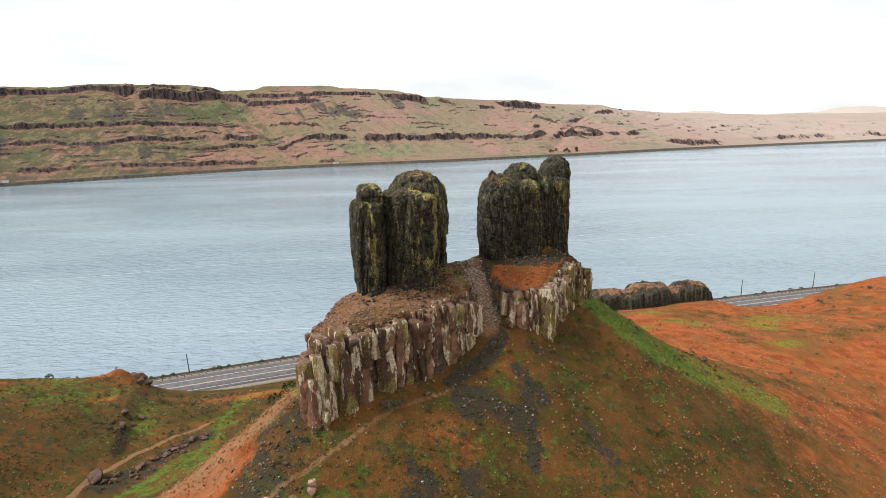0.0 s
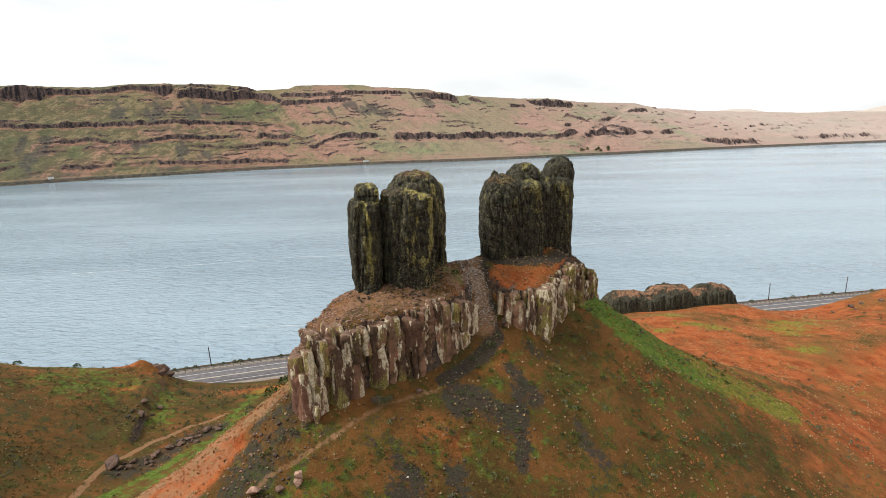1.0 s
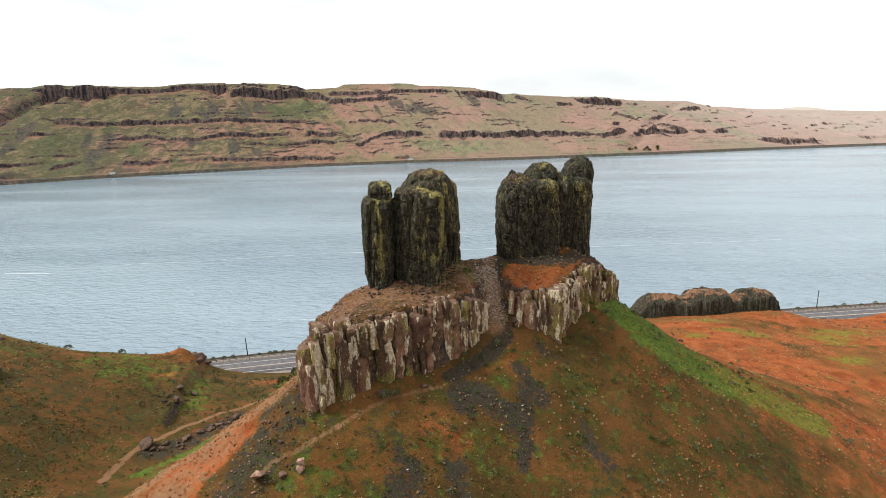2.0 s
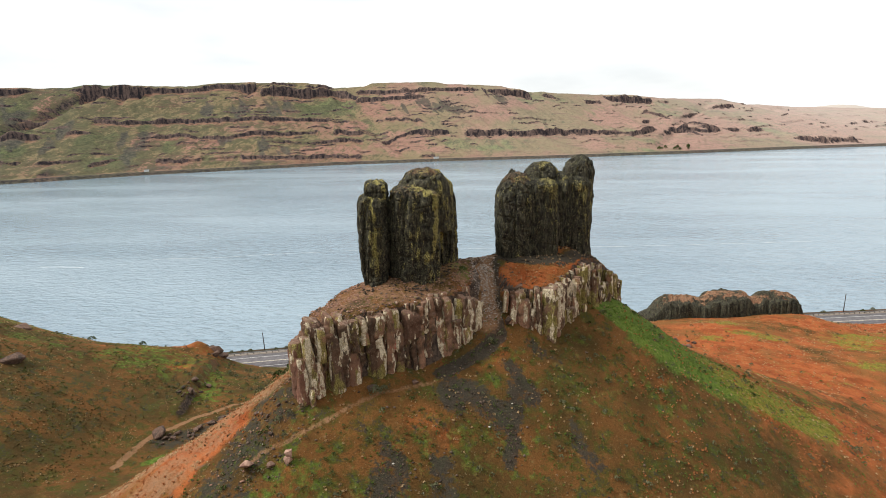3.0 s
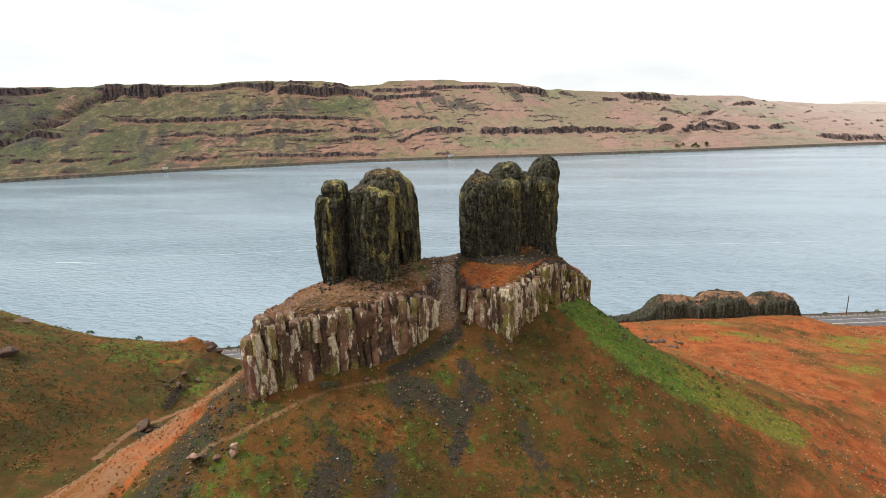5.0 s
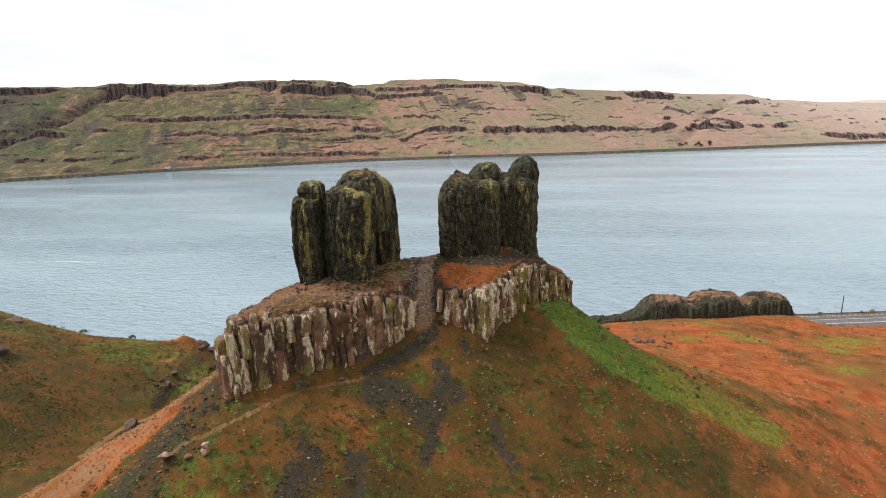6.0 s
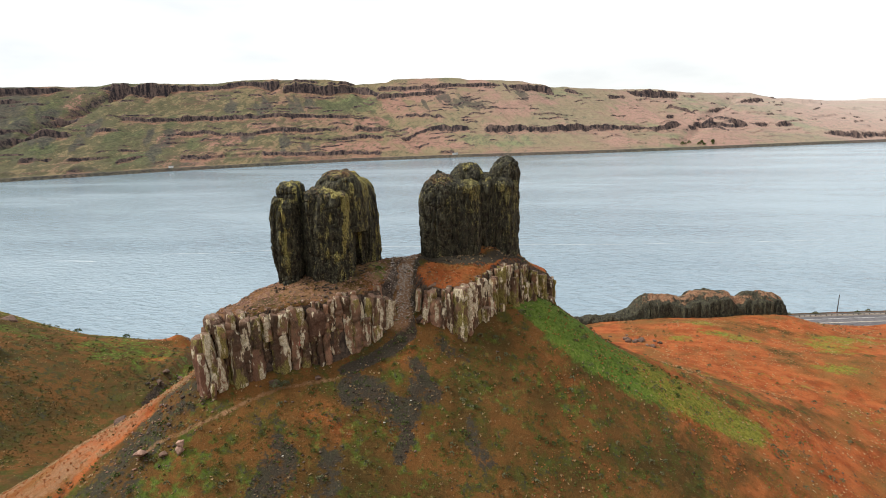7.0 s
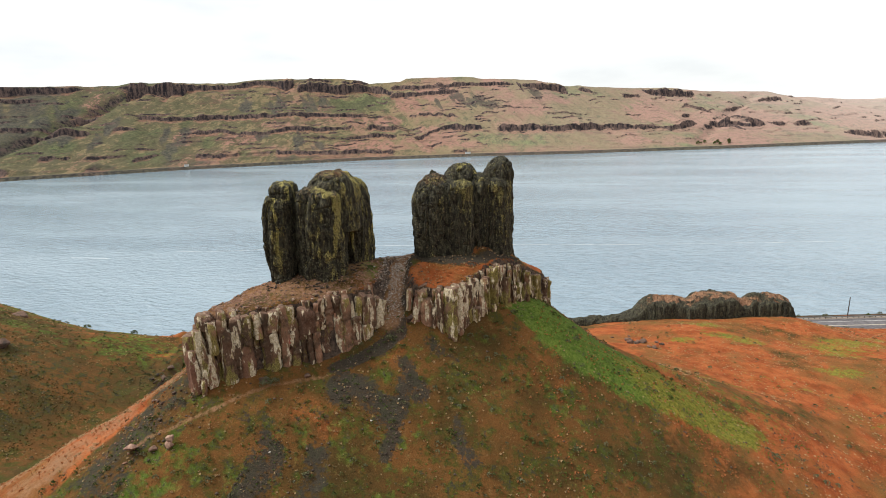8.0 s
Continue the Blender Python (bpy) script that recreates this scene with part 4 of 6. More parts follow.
def far_profile(x, u):
    """Height of the far bank, u metres back from the waterline: stepped flows of lava with slopes between."""
    top = crest_z(x) + 1.0 * fbm(x, 0 * u, 0, 22, 3, 51)
    reach = np.interp(x, [-4000, -900, 0, 600, 1200, 4500], [430, 400, 430, 560, 800, 900])
    v = u + 8 * fbm(x, u * 0.5, 0, 90, 4, 52) * smooth(20, 120, u)
    f = np.clip((v - 24) / reach, 0, 1)
    zs = 6 + (top - 6) * (0.62 * f + 0.38 * f ** 1.6)
    rill = np.abs(fbm(x + 0.3 * u, u * 0.22, 5, 44, 4, 96))
    ravine = 16 * np.exp(-((x - 0.42 * u + 1000) / 15) ** 2) + 9 * np.exp(-((x + 0.32 * u + 252) / 18) ** 2) + 9 * np.exp(-((x - 0.9 * u - 212) / 20) ** 2)
    z = zs + (9 * (rill - 0.25) - ravine) * smooth(24, 90, u) * smooth(1.0, 0.82, f)
    apron = 0 * zs
    flute = 1.1 * fbm(x, 0.2 * u, 0, 7, 3, 58) + 1.5 * fbm(x, 0 * u, 0, 26, 4, 59)
    for k, (along, level, face) in enumerate(FAR_LEDGES):
        here = (x > along[0] - 2) & (x < along[-1] + 2)
        if not here.any():
            continue
        xs, zh = x[here], zs[here]
        e = np.interp(xs, along, level) + flute[here]
        h = np.interp(xs, along, face) * (0.85 + 0.5 * fbm(xs, 0 * xs, k, 14, 3, 60))
        z[here] += h * (smooth(e - 1.2, e + 1.2, zh) - smooth(e - 0.9 * h - 5, e + 1.2 * h + 7, zh))
        apron[here] = np.maximum(apron[here], smooth(2, 8, h) * smooth(e - 6 - h, e - 2, zh) * smooth(e + 2, e, zh))
    # short broken ledges in between
    q = zs / 8.5 + 0.5 * fbm(x, 0 * u, 0, 70, 4, 66)
    part_way = q - np.floor(q)
    broken = smooth(0.14, 0.36, fbm(x, np.floor(q) * 37.0, 0, 30, 4, 67)) * smooth(1.0, 0.9, f) * smooth(34, 60, u)
    z = z + (3.6 + 3.4 * smooth(500, 1000, x)) * broken * (smooth(0.42, 0.58, part_way) - part_way)
    apron = np.maximum(apron, 0.7 * broken * smooth(0.1, 0.42, part_way) * smooth(0.6, 0.5, part_way))
    z = np.minimum(z, top + 1.5)
    z = z + np.maximum(0, u - 24 - reach) * 0.02
    bank = 5.5 * smooth(0, 9, u) - 2.5 * smooth(-2, -14, u)      # railway embankment of dark stone
    z = np.where(u < 26, bank, bank + (z - bank) * smooth(22, 40, u))
    return z + 0.9 * smooth(15, 40, u) * fbm(x + 0.3 * u, u, 0.7 * u, 20, 4, 70), apron


def build_far_bank():
    xs = spaced([(-3600, 60), (-1500, 8), (-1150, 2.3), (900, 3.6), (1900, 14), (2600, 60), (4300, 0)])
    us = spaced([(-14, 3), (30, 1.8), (450, 3.6), (640, 12), (1000, 60), (2000, 0)])
    S, U = np.meshgrid(xs, us)
    Z, A = far_profile(S, U)
    X, Y = S - 0.42 * U, shore_y(S) + 0.9 * U
    me = mesh_of("far_bank", np.c_[X.ravel(), Y.ravel(), Z.ravel()], grid_faces(len(xs), len(us)), FAR_BANK, True)
    s, u, z = S.ravel(), U.ravel(), Z.ravel()
    wob = 0.55 * fbm(s, z, 0, 16, 4, 88) + 0.25 * fbm(s, z, 0, 60, 2, 87)
    streaky = 1.2 * fbm(s + 0.25 * u, u * 0.10, 2, 7, 3, 91) - 0.15
    green = 0.28 + 0.8 * fbm(s, u, 0, 90, 3, 71) - 0.08 * smooth(250, 900, s) + 0.22 * smooth(-620, -820, s)
    green = np.maximum(green, 0.95 * patches(s, z, GREEN_SLOPES, wob))
    pink = np.maximum(0.46 - 0.16 * smooth(-200, -600, s) + 0.8 * fbm(s, u, 4, 70, 3, 76) + 0.3 * smooth(300, 900, s), patches(s, z, PINK_SLOPES, wob))
    green = green * (1 - 0.6 * np.clip(pink, 0, 1))
    talus_shade = patches(s, z, TALUS_SHADE_SLOPES, 0.6 * wob + streaky)
    # shadow over the bank's left end, put into the talus colour
    talus_shade = np.maximum(talus_shade, (0.85 + 0.6 * fbm(s, u, 5, 60, 3, 94)) * smooth(-870, -950, s + 0.12 * (z - 80)))
    talus_shade = np.maximum(talus_shade, 1.2 * smooth(15, 10, u))
    talus_shade = np.maximum(talus_shade, (0.5 + 0.7 * fbm(s, u, 3, 40, 3, 95)) * smooth(30, 24, z) * smooth(-330, -420, s) * smooth(70, 40, u))
    talus_shade = np.maximum(talus_shade, 0.62 * smooth(0.0, 0.4, fbm(s + 0.25 * u, u * 0.3, 8, 26, 4, 83)) * smooth(-600, -760, s))
    # how much haze is painted in: more towards the distant right
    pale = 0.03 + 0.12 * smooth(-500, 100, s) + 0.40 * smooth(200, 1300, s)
    tint(me, "cover", np.c_[green, talus_shade, pale, np.clip(A.ravel(), 0, 1)])
    tint(me, "earth", np.c_[np.clip(pink, 0, 1), smooth(-50, -750, s), 0 * s, 0 * s + 1])
    return tagged(new("far_bank", me), "far river bank of stepped brown lava cliffs and grassy slopes", "cliffs", kind="structure")


build_far_bank()


def build_far_hills():
    xs = np.linspace(-4200, 4600, 500)
    us = np.linspace(0, 1, 14)
    S, V = np.meshgrid(xs, us)
    ridge = np.interp(S, [-4200, 0, 1198, 1493, 1688, 1759, 1830, 2018, 2312, 2390, 2465, 2531, 2580, 2638, 2704, 2848, 4600], [140, 110, 118, 113, 129, 123, 106, 95, 86, 96, 114, 128, 123, 127, 116, 108, 100]) + 2 * fbm(S, 0 * S, 0, 90, 4, 81)
    X, Y = S, 3300 + 700 * V - 0.00006 * (S - 300) ** 2
    Z = -5 + ridge * smooth(0, 1, V)
    me = mesh_of("far_hills", np.c_[X.ravel(), Y.ravel(), Z.ravel()], grid_faces(len(xs), len(us)), FAR_BANK, True)
    # the hills' haze is painted: third value pales their colour
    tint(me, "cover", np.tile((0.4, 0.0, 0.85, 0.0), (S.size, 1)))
    tint(me, "earth", np.tile((0.1, 0.0, 0.0, 1.0), (S.size, 1)))
    return tagged(new("backdrop", me), "low hills on the horizon with haze in their colour", "hills", kind="structure")


build_far_hills()


# ---- road ----
def strip(name, o0, o1, lift, material, label, category, thick=0.25):
    """A band along the road between two distances from its middle."""
    s = 0.315 - 0.00056 * (ROAD_XS - 20)
    n = np.sqrt(1 + s * s)
    rows = []
    for o, z in ((o0, ROAD_Z + lift - thick), (o0, ROAD_Z + lift), (o1, ROAD_Z + lift), (o1, ROAD_Z + lift - thick)):
        rows.append(np.c_[ROAD_XS - o * s / n, road_y(ROAD_XS) + o / n, np.full(len(ROAD_XS), z)])
    v = np.concatenate(rows)
    me = mesh_of(name, v, grid_faces(len(ROAD_XS), 4), material)
    return tagged(new(name, me), label, category, kind="structure")


strip("road", -5.4, 5.9, 0.0, ASPHALT, "two-lane grey asphalt highway beside the river", "road")
strip("gravel_shoulder", -7.4, -5.4, -0.02, GRAVEL, "narrow gravel shoulder along the highway", "shoulder")
strip("gravel_shoulder", 5.9, 8.2, -0.02, GRAVEL, "narrow gravel shoulder along the highway", "shoulder")
strip("edge_line", -3.75, -3.58, 0.006, PAINT, "white painted edge line on the highway", "road marking", 0.01)
strip("edge_line", 3.58, 3.75, 0.006, PAINT, "white painted edge line on the highway", "road marking", 0.01)
strip("centre_line", -0.22, -0.08, 0.006, PAINT_WARM, "faded painted centre line on the highway", "road marking", 0.01)
strip("centre_line", 0.08, 0.22, 0.006, PAINT_WARM, "faded painted centre line on the highway", "road marking", 0.01)


# ---- the two rock pillars ----
def lobe(name, parent, cx, cy, rx, ry, turn, z0, z1, seed, square=2.6, crown=0.22, foot=0.86, lichen=0.35, dust=0.0, lean=(0, 0), label="", rows=170, cols=220, strip=None):
    """One upright buttress of hackly basalt: ribbed, blocky, rounded at the top."""
    t = np.linspace(0, 2 * np.pi, cols, endpoint=False)
    body = np.linspace(0, 1, rows)
    T, V = np.meshgrid(t, body)
    c, s = np.cos(T), np.sin(T)
    plan = (np.abs(c) ** square + np.abs(s) ** square) ** (-1 / square)
    girth = foot + (1 - foot) * smooth(0, 0.45, V)
    girth = girth * (1 - 0.05 * smooth(0.55, 1, V))
    k = np.clip((V - (1 - crown)) / crown, 0, 1)
    girth = girth * np.sqrt(np.clip(1 - k ** 2.6, 0, 1))
    H = z1 - z0
    z = z0 + H * V
    a = radians(turn)
    lx, ly = plan * c * rx, plan * s * ry

    def world_xy(g):
        return cx + lean[0] * V + g * (lx * math.cos(a) - ly * math.sin(a)), cy + lean[1] * V + g * (lx * math.sin(a) + ly * math.cos(a))

    x, y = world_xy(girth)
    # upright ribs, then blocky joints, then chips
    d1, d2, own = cells(x / 1.9, y / 1.9, z / 7.5 + 2.0 * fbm(x, y, 0, 2.5, 1, seed), seed)
    ribs = (d2 - d1)
    e1, e2, mine = cells(x / 0.55, y / 0.55, z / 1.9, seed + 7)
    _, _, chip = cells(x / 0.3, y / 0.3, z / 0.95, seed + 9)
    swell = 0.2 * fbm(x, y, z * 0.45, 2.6, 3, seed + 11)
    crack = smooth(0.0, 0.10, np.abs(fbm(x * 0.25, y * 0.25, z, 1.5, 3, seed + 19)))      # level joints
    out = 0.24 * (smooth(0.0, 0.3, ribs) - 0.9) + 0.30 * (own - 0.5) + 0.16 * (mine - 0.5) + 0.05 * (smooth(0, 0.22, e2 - e1) - 0.8) + 0.10 * (chip - 0.5) + 0.12 * (crack - 1) + 0.22 * fbm(x, y, z * 0.35, 0.6, 3, seed + 21) + 1.5 * swell
    fade = np.sqrt(np.clip(girth, 0, 1))
    g = girth + out * fade / ((rx + ry) / 2)
    x, y = world_xy(np.maximum(g, 0.0))
    z = z + (0.35 * fbm(x, y, 0, 0.9, 3, seed + 13) + 0.25 * (mine - 0.5)) * smooth(0.6, 1.0, V)
    verts = np.c_[x.ravel(), y.ravel(), z.ravel()]
    i = np.arange(rows * cols).reshape(rows, cols)
    j = np.roll(i, -1, 1)
    faces = np.stack([i[:-1], j[:-1], j[1:], i[1:]], -1).reshape(-1, 4)
    me = mesh_of(name, verts, faces, BASALT)
    up = smooth(0.45, 1.0, V)
    rib = smooth(0.0, 0.3, own - 0.55)
    east = smooth(-0.3, 0.8, np.cos(T + a + 0.5))
    patch = smooth(-0.15, 0.25, fbm(x, y, z * 0.22, 1.5, 3, seed + 15))
    grow = lichen * (0.02 + 0.28 * up + 1.0 * east * patch * (0.5 + 0.5 * up) + 0.25 * (mine - 0.5) + 0.15 * rib)
    if strip:
        turn_to = np.angle(np.exp(1j * (T + a - radians(strip))))
        band = np.exp(-(turn_to / 0.5) ** 2) * smooth(0.12, 0.5, V)
        grow = grow + 1.15 * band * smooth(-0.2, 0.2, fbm(x, y, z * 0.3, 1.1, 3, seed + 17))
    tint(me, "growth", np.c_[grow.ravel(), (0 * grow).ravel(), (dust * smooth(0.80, 0.97, V)).ravel(), np.ones(grow.size)])
    return part(name, me, parent, label)


def build_pillars():
    west = base_of("rock_pillar", -4, 69, 57, "squat black basalt pillar of fused ribbed buttresses with yellow lichen", "rock pillar", "twin rock pillars")
    lobe("buttress", west, -8.2, 67.1, 1.95, 3.4, 19, 56.0, 68.2, 101, foot=0.82, lichen=0.8, crown=0.14, lean=(-0.2, 0.3), strip=-62)
    lobe("knob", west, -8.0, 68.0, 1.4, 2.6, 14, 66.9, 69.6, 102, square=3.6, crown=0.22, foot=0.95, lichen=1.2, label="lichen-covered knob on the buttress", rows=40, cols=80)
    lobe("buttress", west, -3.6, 69.7, 3.1, 4.3, 18, 56.2, 69.0, 103, square=3.0, foot=0.97, lichen=0.75, crown=0.10, dust=0.5, strip=-42)
    lobe("dome", west, -2.7, 72.2, 3.45, 4.4, 22, 63.0, 70.8, 104, square=2.5, crown=0.42, foot=1.0, lichen=0.85, dust=0.65, label="rounded dome crowning the pillar", rows=60, cols=110)
    lobe("buttress", west, -1.7, 76.4, 2.35, 3.9, 17, 56.6, 69.4, 105, square=2.6, foot=0.97, lichen=1.2, crown=0.30, dust=0.3, lean=(-0.3, 0), strip=-70)
    lobe("core", west, -6.1, 70.0, 1.3, 3.2, 14, 56.0, 67.6, 106, square=2.6, foot=1.0, lichen=0.2, crown=0.15, label="dark rock filling the seam between buttresses", rows=80, cols=110)
    east = base_of("rock_pillar", 12, 83, 56.8, "tall black basalt pillar of fused ribbed buttresses with three crowns", "rock pillar", "twin rock pillars")
    lobe("buttress", east, 8.6, 81.9, 3.0, 4.2, 0, 55.6, 69.2, 111, square=2.6, foot=0.99, lichen=0.45, crown=0.30, dust=0.6)
    lobe("nub", east, 7.8, 84.0, 0.7, 0.8, 0, 68.0, 69.8, 112, crown=0.6, foot=1.0, lichen=0.1, label="small dark nub on the rim", rows=24, cols=40)
    lobe("buttress", east, 11.9, 82.6, 2.7, 3.9, 4, 55.8, 68.4, 113, square=2.8, foot=0.97, lichen=0.5, crown=0.1, dust=0.2)
    lobe("dome", east, 12.1, 84.9, 2.5, 2.8, 20, 65.5, 70.6, 114, square=2.3, crown=0.55, foot=1.0, lichen=0.65, dust=0.2, label="rounded dome crowning the pillar", rows=50, cols=90)
    lobe("buttress", east, 17.0, 85.9, 2.45, 3.4, -4, 55.2, 68.6, 115, square=2.9, foot=1.0, lichen=0.5, crown=0.10, dust=0.2)
    lobe("core", east, 14.6, 84.9, 1.9, 3.2, 10, 56.0, 69.0, 117, square=2.6, foot=1.0, lichen=0.4, crown=0.15, label="dark rock filling the seam between buttresses", rows=80, cols=110)
    lobe("dome", east, 17.0, 86.7, 2.3, 2.8, 20, 65.0, 71.3, 116, square=2.4, crown=0.45, foot=1.0, lichen=0.45, label="tall rounded crown of the pillar", rows=50, cols=90, lean=(0.6, 0.1))


build_pillars()


# ---- the cliffs of columns below the pillars ----
def clip_cell(poly, px, py, qx, qy):
    """Keeps the side of a plan polygon that lies nearer to p than to q."""
    mx, my, nx, ny = (px + qx) / 2, (py + qy) / 2, qx - px, qy - py
    out = []
    for (ax, ay), (bx, by) in zip(poly, poly[1:] + poly[:1]):
        da, db = (ax - mx) * nx + (ay - my) * ny, (bx - mx) * nx + (by - my) * ny
        if da <= 0:
            out.append((ax, ay))
        if (da < 0) != (db < 0):
            t = da / (da - db)
            out.append((ax + (bx - ax) * t, ay + (by - ay) * t))
    return out


def column_mesh(rng, seed, poly, height, base, jointed=True):
    """A jointed basalt column over a plan polygon round the origin, its foot at z = 0, chipped and cracked."""
    ring = []
    for (ax, ay), (bx, by) in zip(poly, poly[1:] + poly[:1]):
        k = max(1, int(round(math.dist((ax, ay), (bx, by)) / 0.26)))
        ring += [(ax + (bx - ax) * i / k, ay + (by - ay) * i / k) for i in range(k)]
    ring = np.array(ring)
    levels, z, g, ox, oy = [], 0.0, 1.0, 0.0, 0.0
    while z < height - 0.05:
        h = min(rng.choice((0.8, 1.2, 1.7, 2.3, 3.2)) * rng.uniform(0.8, 1.2), height - z)
        if height - z - h < 0.5 or not jointed:
            h = height - z
        n = max(3, int(h / 0.28))
        for k in range(n + 1):
            q = k / n
            bulge = 0.95 + 0.06 * (1 - abs(2 * q - 1) ** 6) if jointed else 0.78 + 0.23 * (1 - abs(2 * q - 1) ** 4)
            if z < 0.01 and q < 0.5:
                bulge = 1.01
            levels.append((z + 0.02 + (h - 0.04) * q, g * bulge, ox, oy))
        z += h
        g = min(1.06, max(0.84, g + rng.uniform(-0.12, 0.10)))
        ox, oy = ox * 0.6 + rng.uniform(-0.15, 0.15), oy * 0.6 + rng.uniform(-0.15, 0.15)
    _, g, ox, oy = levels[-1]
    tilt_x, tilt_y = rng.uniform(-0.22, 0.22), rng.uniform(-0.22, 0.22)
    levels += [(height + 0.05, g * 0.93, ox, oy), (height + 0.08, g * 0.6, ox, oy), (height + 0.09, g * 0.02, ox, oy)]
    m = len(ring)
    v = np.array([(ring[i][0] * s + dx, ring[i][1] * s + dy, lz) for lz, s, dx, dy in levels for i in range(m)])
    p = v + np.array(base)
    rr = np.hypot(v[:, 0], v[:, 1]) + 1e-6
    _, _, own = cells(p[:, 0] / 0.8, p[:, 1] / 0.8, p[:, 2] / 0.75, seed)
    _, _, chip = cells(p[:, 0] / 0.3, p[:, 1] / 0.3, p[:, 2] / 0.36, seed + 3)
    push = 0.10 * fbm(p[:, 0], p[:, 1], p[:, 2] * 0.4, 0.7, 3, seed + 1) + 0.20 * (own - 0.62) + 0.10 * (chip - 0.5)
    push = push * np.minimum(1, rr / 0.4)
    v[:, 0] *= 1 + push / rr
    v[:, 1] *= 1 + push / rr
    top = smooth(height - 0.5, height, v[:, 2])
    v[:, 2] += top * (tilt_x * v[:, 0] + tilt_y * v[:, 1] + 0.14 * (own - 0.5))
    i = np.arange(len(levels) * m).reshape(len(levels), m)
    j = np.roll(i, -1, 1)
    return v, np.stack([i[:-1], j[:-1], j[1:], i[1:]], -1).reshape(-1, 4)


def build_columns(parent, line, seed, gap=1.15, outer=1.0, steps=0.0, crust=0.0, yellow=0.0):
    """Close-packed columns in a band along the shelf's edge: full height at the back, broken stumps in front."""
    rng = random.Random(seed)
    spots = []
    length = sum(math.dist(a, c) for a, c in zip(line, line[1:]))
    for _ in range(int(length * 320)):
        s, d = rng.uniform(0, length), rng.uniform(-1.1, outer)
        for (ax, ay), (bx, by) in zip(line, line[1:]):
            part_length = math.dist((ax, ay), (bx, by))
            if s <= part_length:
                break
            s -= part_length
        dx, dy = (bx - ax) / part_length, (by - ay) / part_length
        x, y = ax + dx * s + dy * d, ay + dy * s - dx * d
        own_gap = gap * (1.0 if d < 0.3 else 0.86)
        if all(math.dist((x, y), (q[0], q[1])) > own_gap * rng.uniform(0.45, 1.1) for q in spots):
            spots.append((x, y, d, dy, -dx))
    for n, (x, y, d, nx, ny) in enumerate(spots):
        spin = rng.uniform(0, 1)
        poly = [(x + 0.86 * gap * math.cos(k * math.pi / 3 + spin), y + 0.86 * gap * math.sin(k * math.pi / 3 + spin)) for k in range(6)]
        for q in spots:
            if (q[0], q[1]) != (x, y) and math.dist((x, y), (q[0], q[1])) < 2.4 * gap:
                poly = clip_cell(poly, x, y, q[0], q[1])
        if len(poly) < 3:
            continue
        shrink, jut = rng.uniform(0.86, 0.97), rng.uniform(-0.45, 0.3)
        poly = [((px - x) * shrink, (py - y) * shrink) for px, py in poly]
        x, y = x + nx * jut, y + ny * jut
        top = float(shelf(np.array([x - nx * (d + 0.7)]), np.array([y - ny * (d + 0.7)]))[0])
        foot = float(hill(np.array([x + nx * 0.4]), np.array([y + ny * 0.4]))[0]) - 0.7
        full = top - foot
        if d < 0.15:
            height = full - rng.uniform(0.1, 0.45)
        elif d < 0.6:
            height = full - rng.uniform(0.15, 0.7) if rng.random() < 0.72 else full * rng.uniform(0.45, 0.75)
        else:
            height = full - rng.uniform(0.3, 1.0) if rng.random() < 0.5 else full * rng.uniform(0.25, 0.65)
        height -= steps * rng.uniform(0.7, 1.2)
        if height < 0.8:
            continue
        v, f = column_mesh(rng, seed + n, poly, height, (x, y, foot))
        me = mesh_of("basalt_column", v, f, COLUMN)
        tint(me, "crust", np.tile((crust * rng.uniform(0, 2), yellow * rng.uniform(0, 2), 0.0, 1.0), (len(v), 1)))
        ob = part("basalt_column", me, parent)
        ob.matrix_parent_inverse = Matrix.Identity(4)
        ob.location = (x - parent.location[0], y - parent.location[1], foot - parent.location[2])


def build_blocks(parent, start, end, blocks, seed):
    """Big weathered blocks along a straight face: place along it, width, foot, top, how far it juts out, then crust, lichen and redness."""
    rng = random.Random(seed)
    length = math.dist(start, end)
    ux, uy = (end[0] - start[0]) / length, (end[1] - start[1]) / length
    for n, (along, wide, foot, top, jut, crust, yellow, red) in enumerate(blocks):
        deep = rng.uniform(2.0, 2.6)
        jut = 1.8 * jut + rng.uniform(-0.15, 0.3)
        wide = wide * rng.uniform(0.94, 1.06)
        x = start[0] + ux * along + uy * (jut - deep / 2)
        y = start[1] + uy * along - ux * (jut - deep / 2)
        if foot < 50.5:
            foot -= 0.8
        lean_x, lean_y, slim = rng.uniform(-0.09, 0.09), rng.uniform(-0.05, 0.05), rng.uniform(-0.22, 0.12)
        poly = []
        for k in range(10):
            t = 2 * math.pi * (k + 0.5) / 10
            c, s = math.cos(t), math.sin(t)
            r = (abs(c) ** 3.4 + abs(s) ** 3.4) ** (-1 / 3.4) * rng.uniform(0.90, 1.06)
            lx, ly = c * r * wide * 0.5, s * r * deep / 2
            poly.append((lx * ux - ly * uy, lx * uy + ly * ux))
        v, f = column_mesh(rng, seed + n, poly, top - foot, (x, y, foot), False)
        rise = v[:, 2] / (top - foot) - 0.5
        v[:, :2] *= (1 + slim * rise)[:, None]
        v[:, 0] += lean_x * (v[:, 2] - (top - foot) / 2)
        v[:, 1] += lean_y * (v[:, 2] - (top - foot) / 2)
        me = mesh_of("basalt_block", v, f, COLUMN)
        tint(me, "crust", np.tile((crust, yellow, red, 1.0), (len(v), 1)))
        ob = part("basalt_block", me, parent)
        ob.matrix_parent_inverse = Matrix.Identity(4)
        ob.location = (x - parent.location[0], y - parent.location[1], foot - parent.location[2])


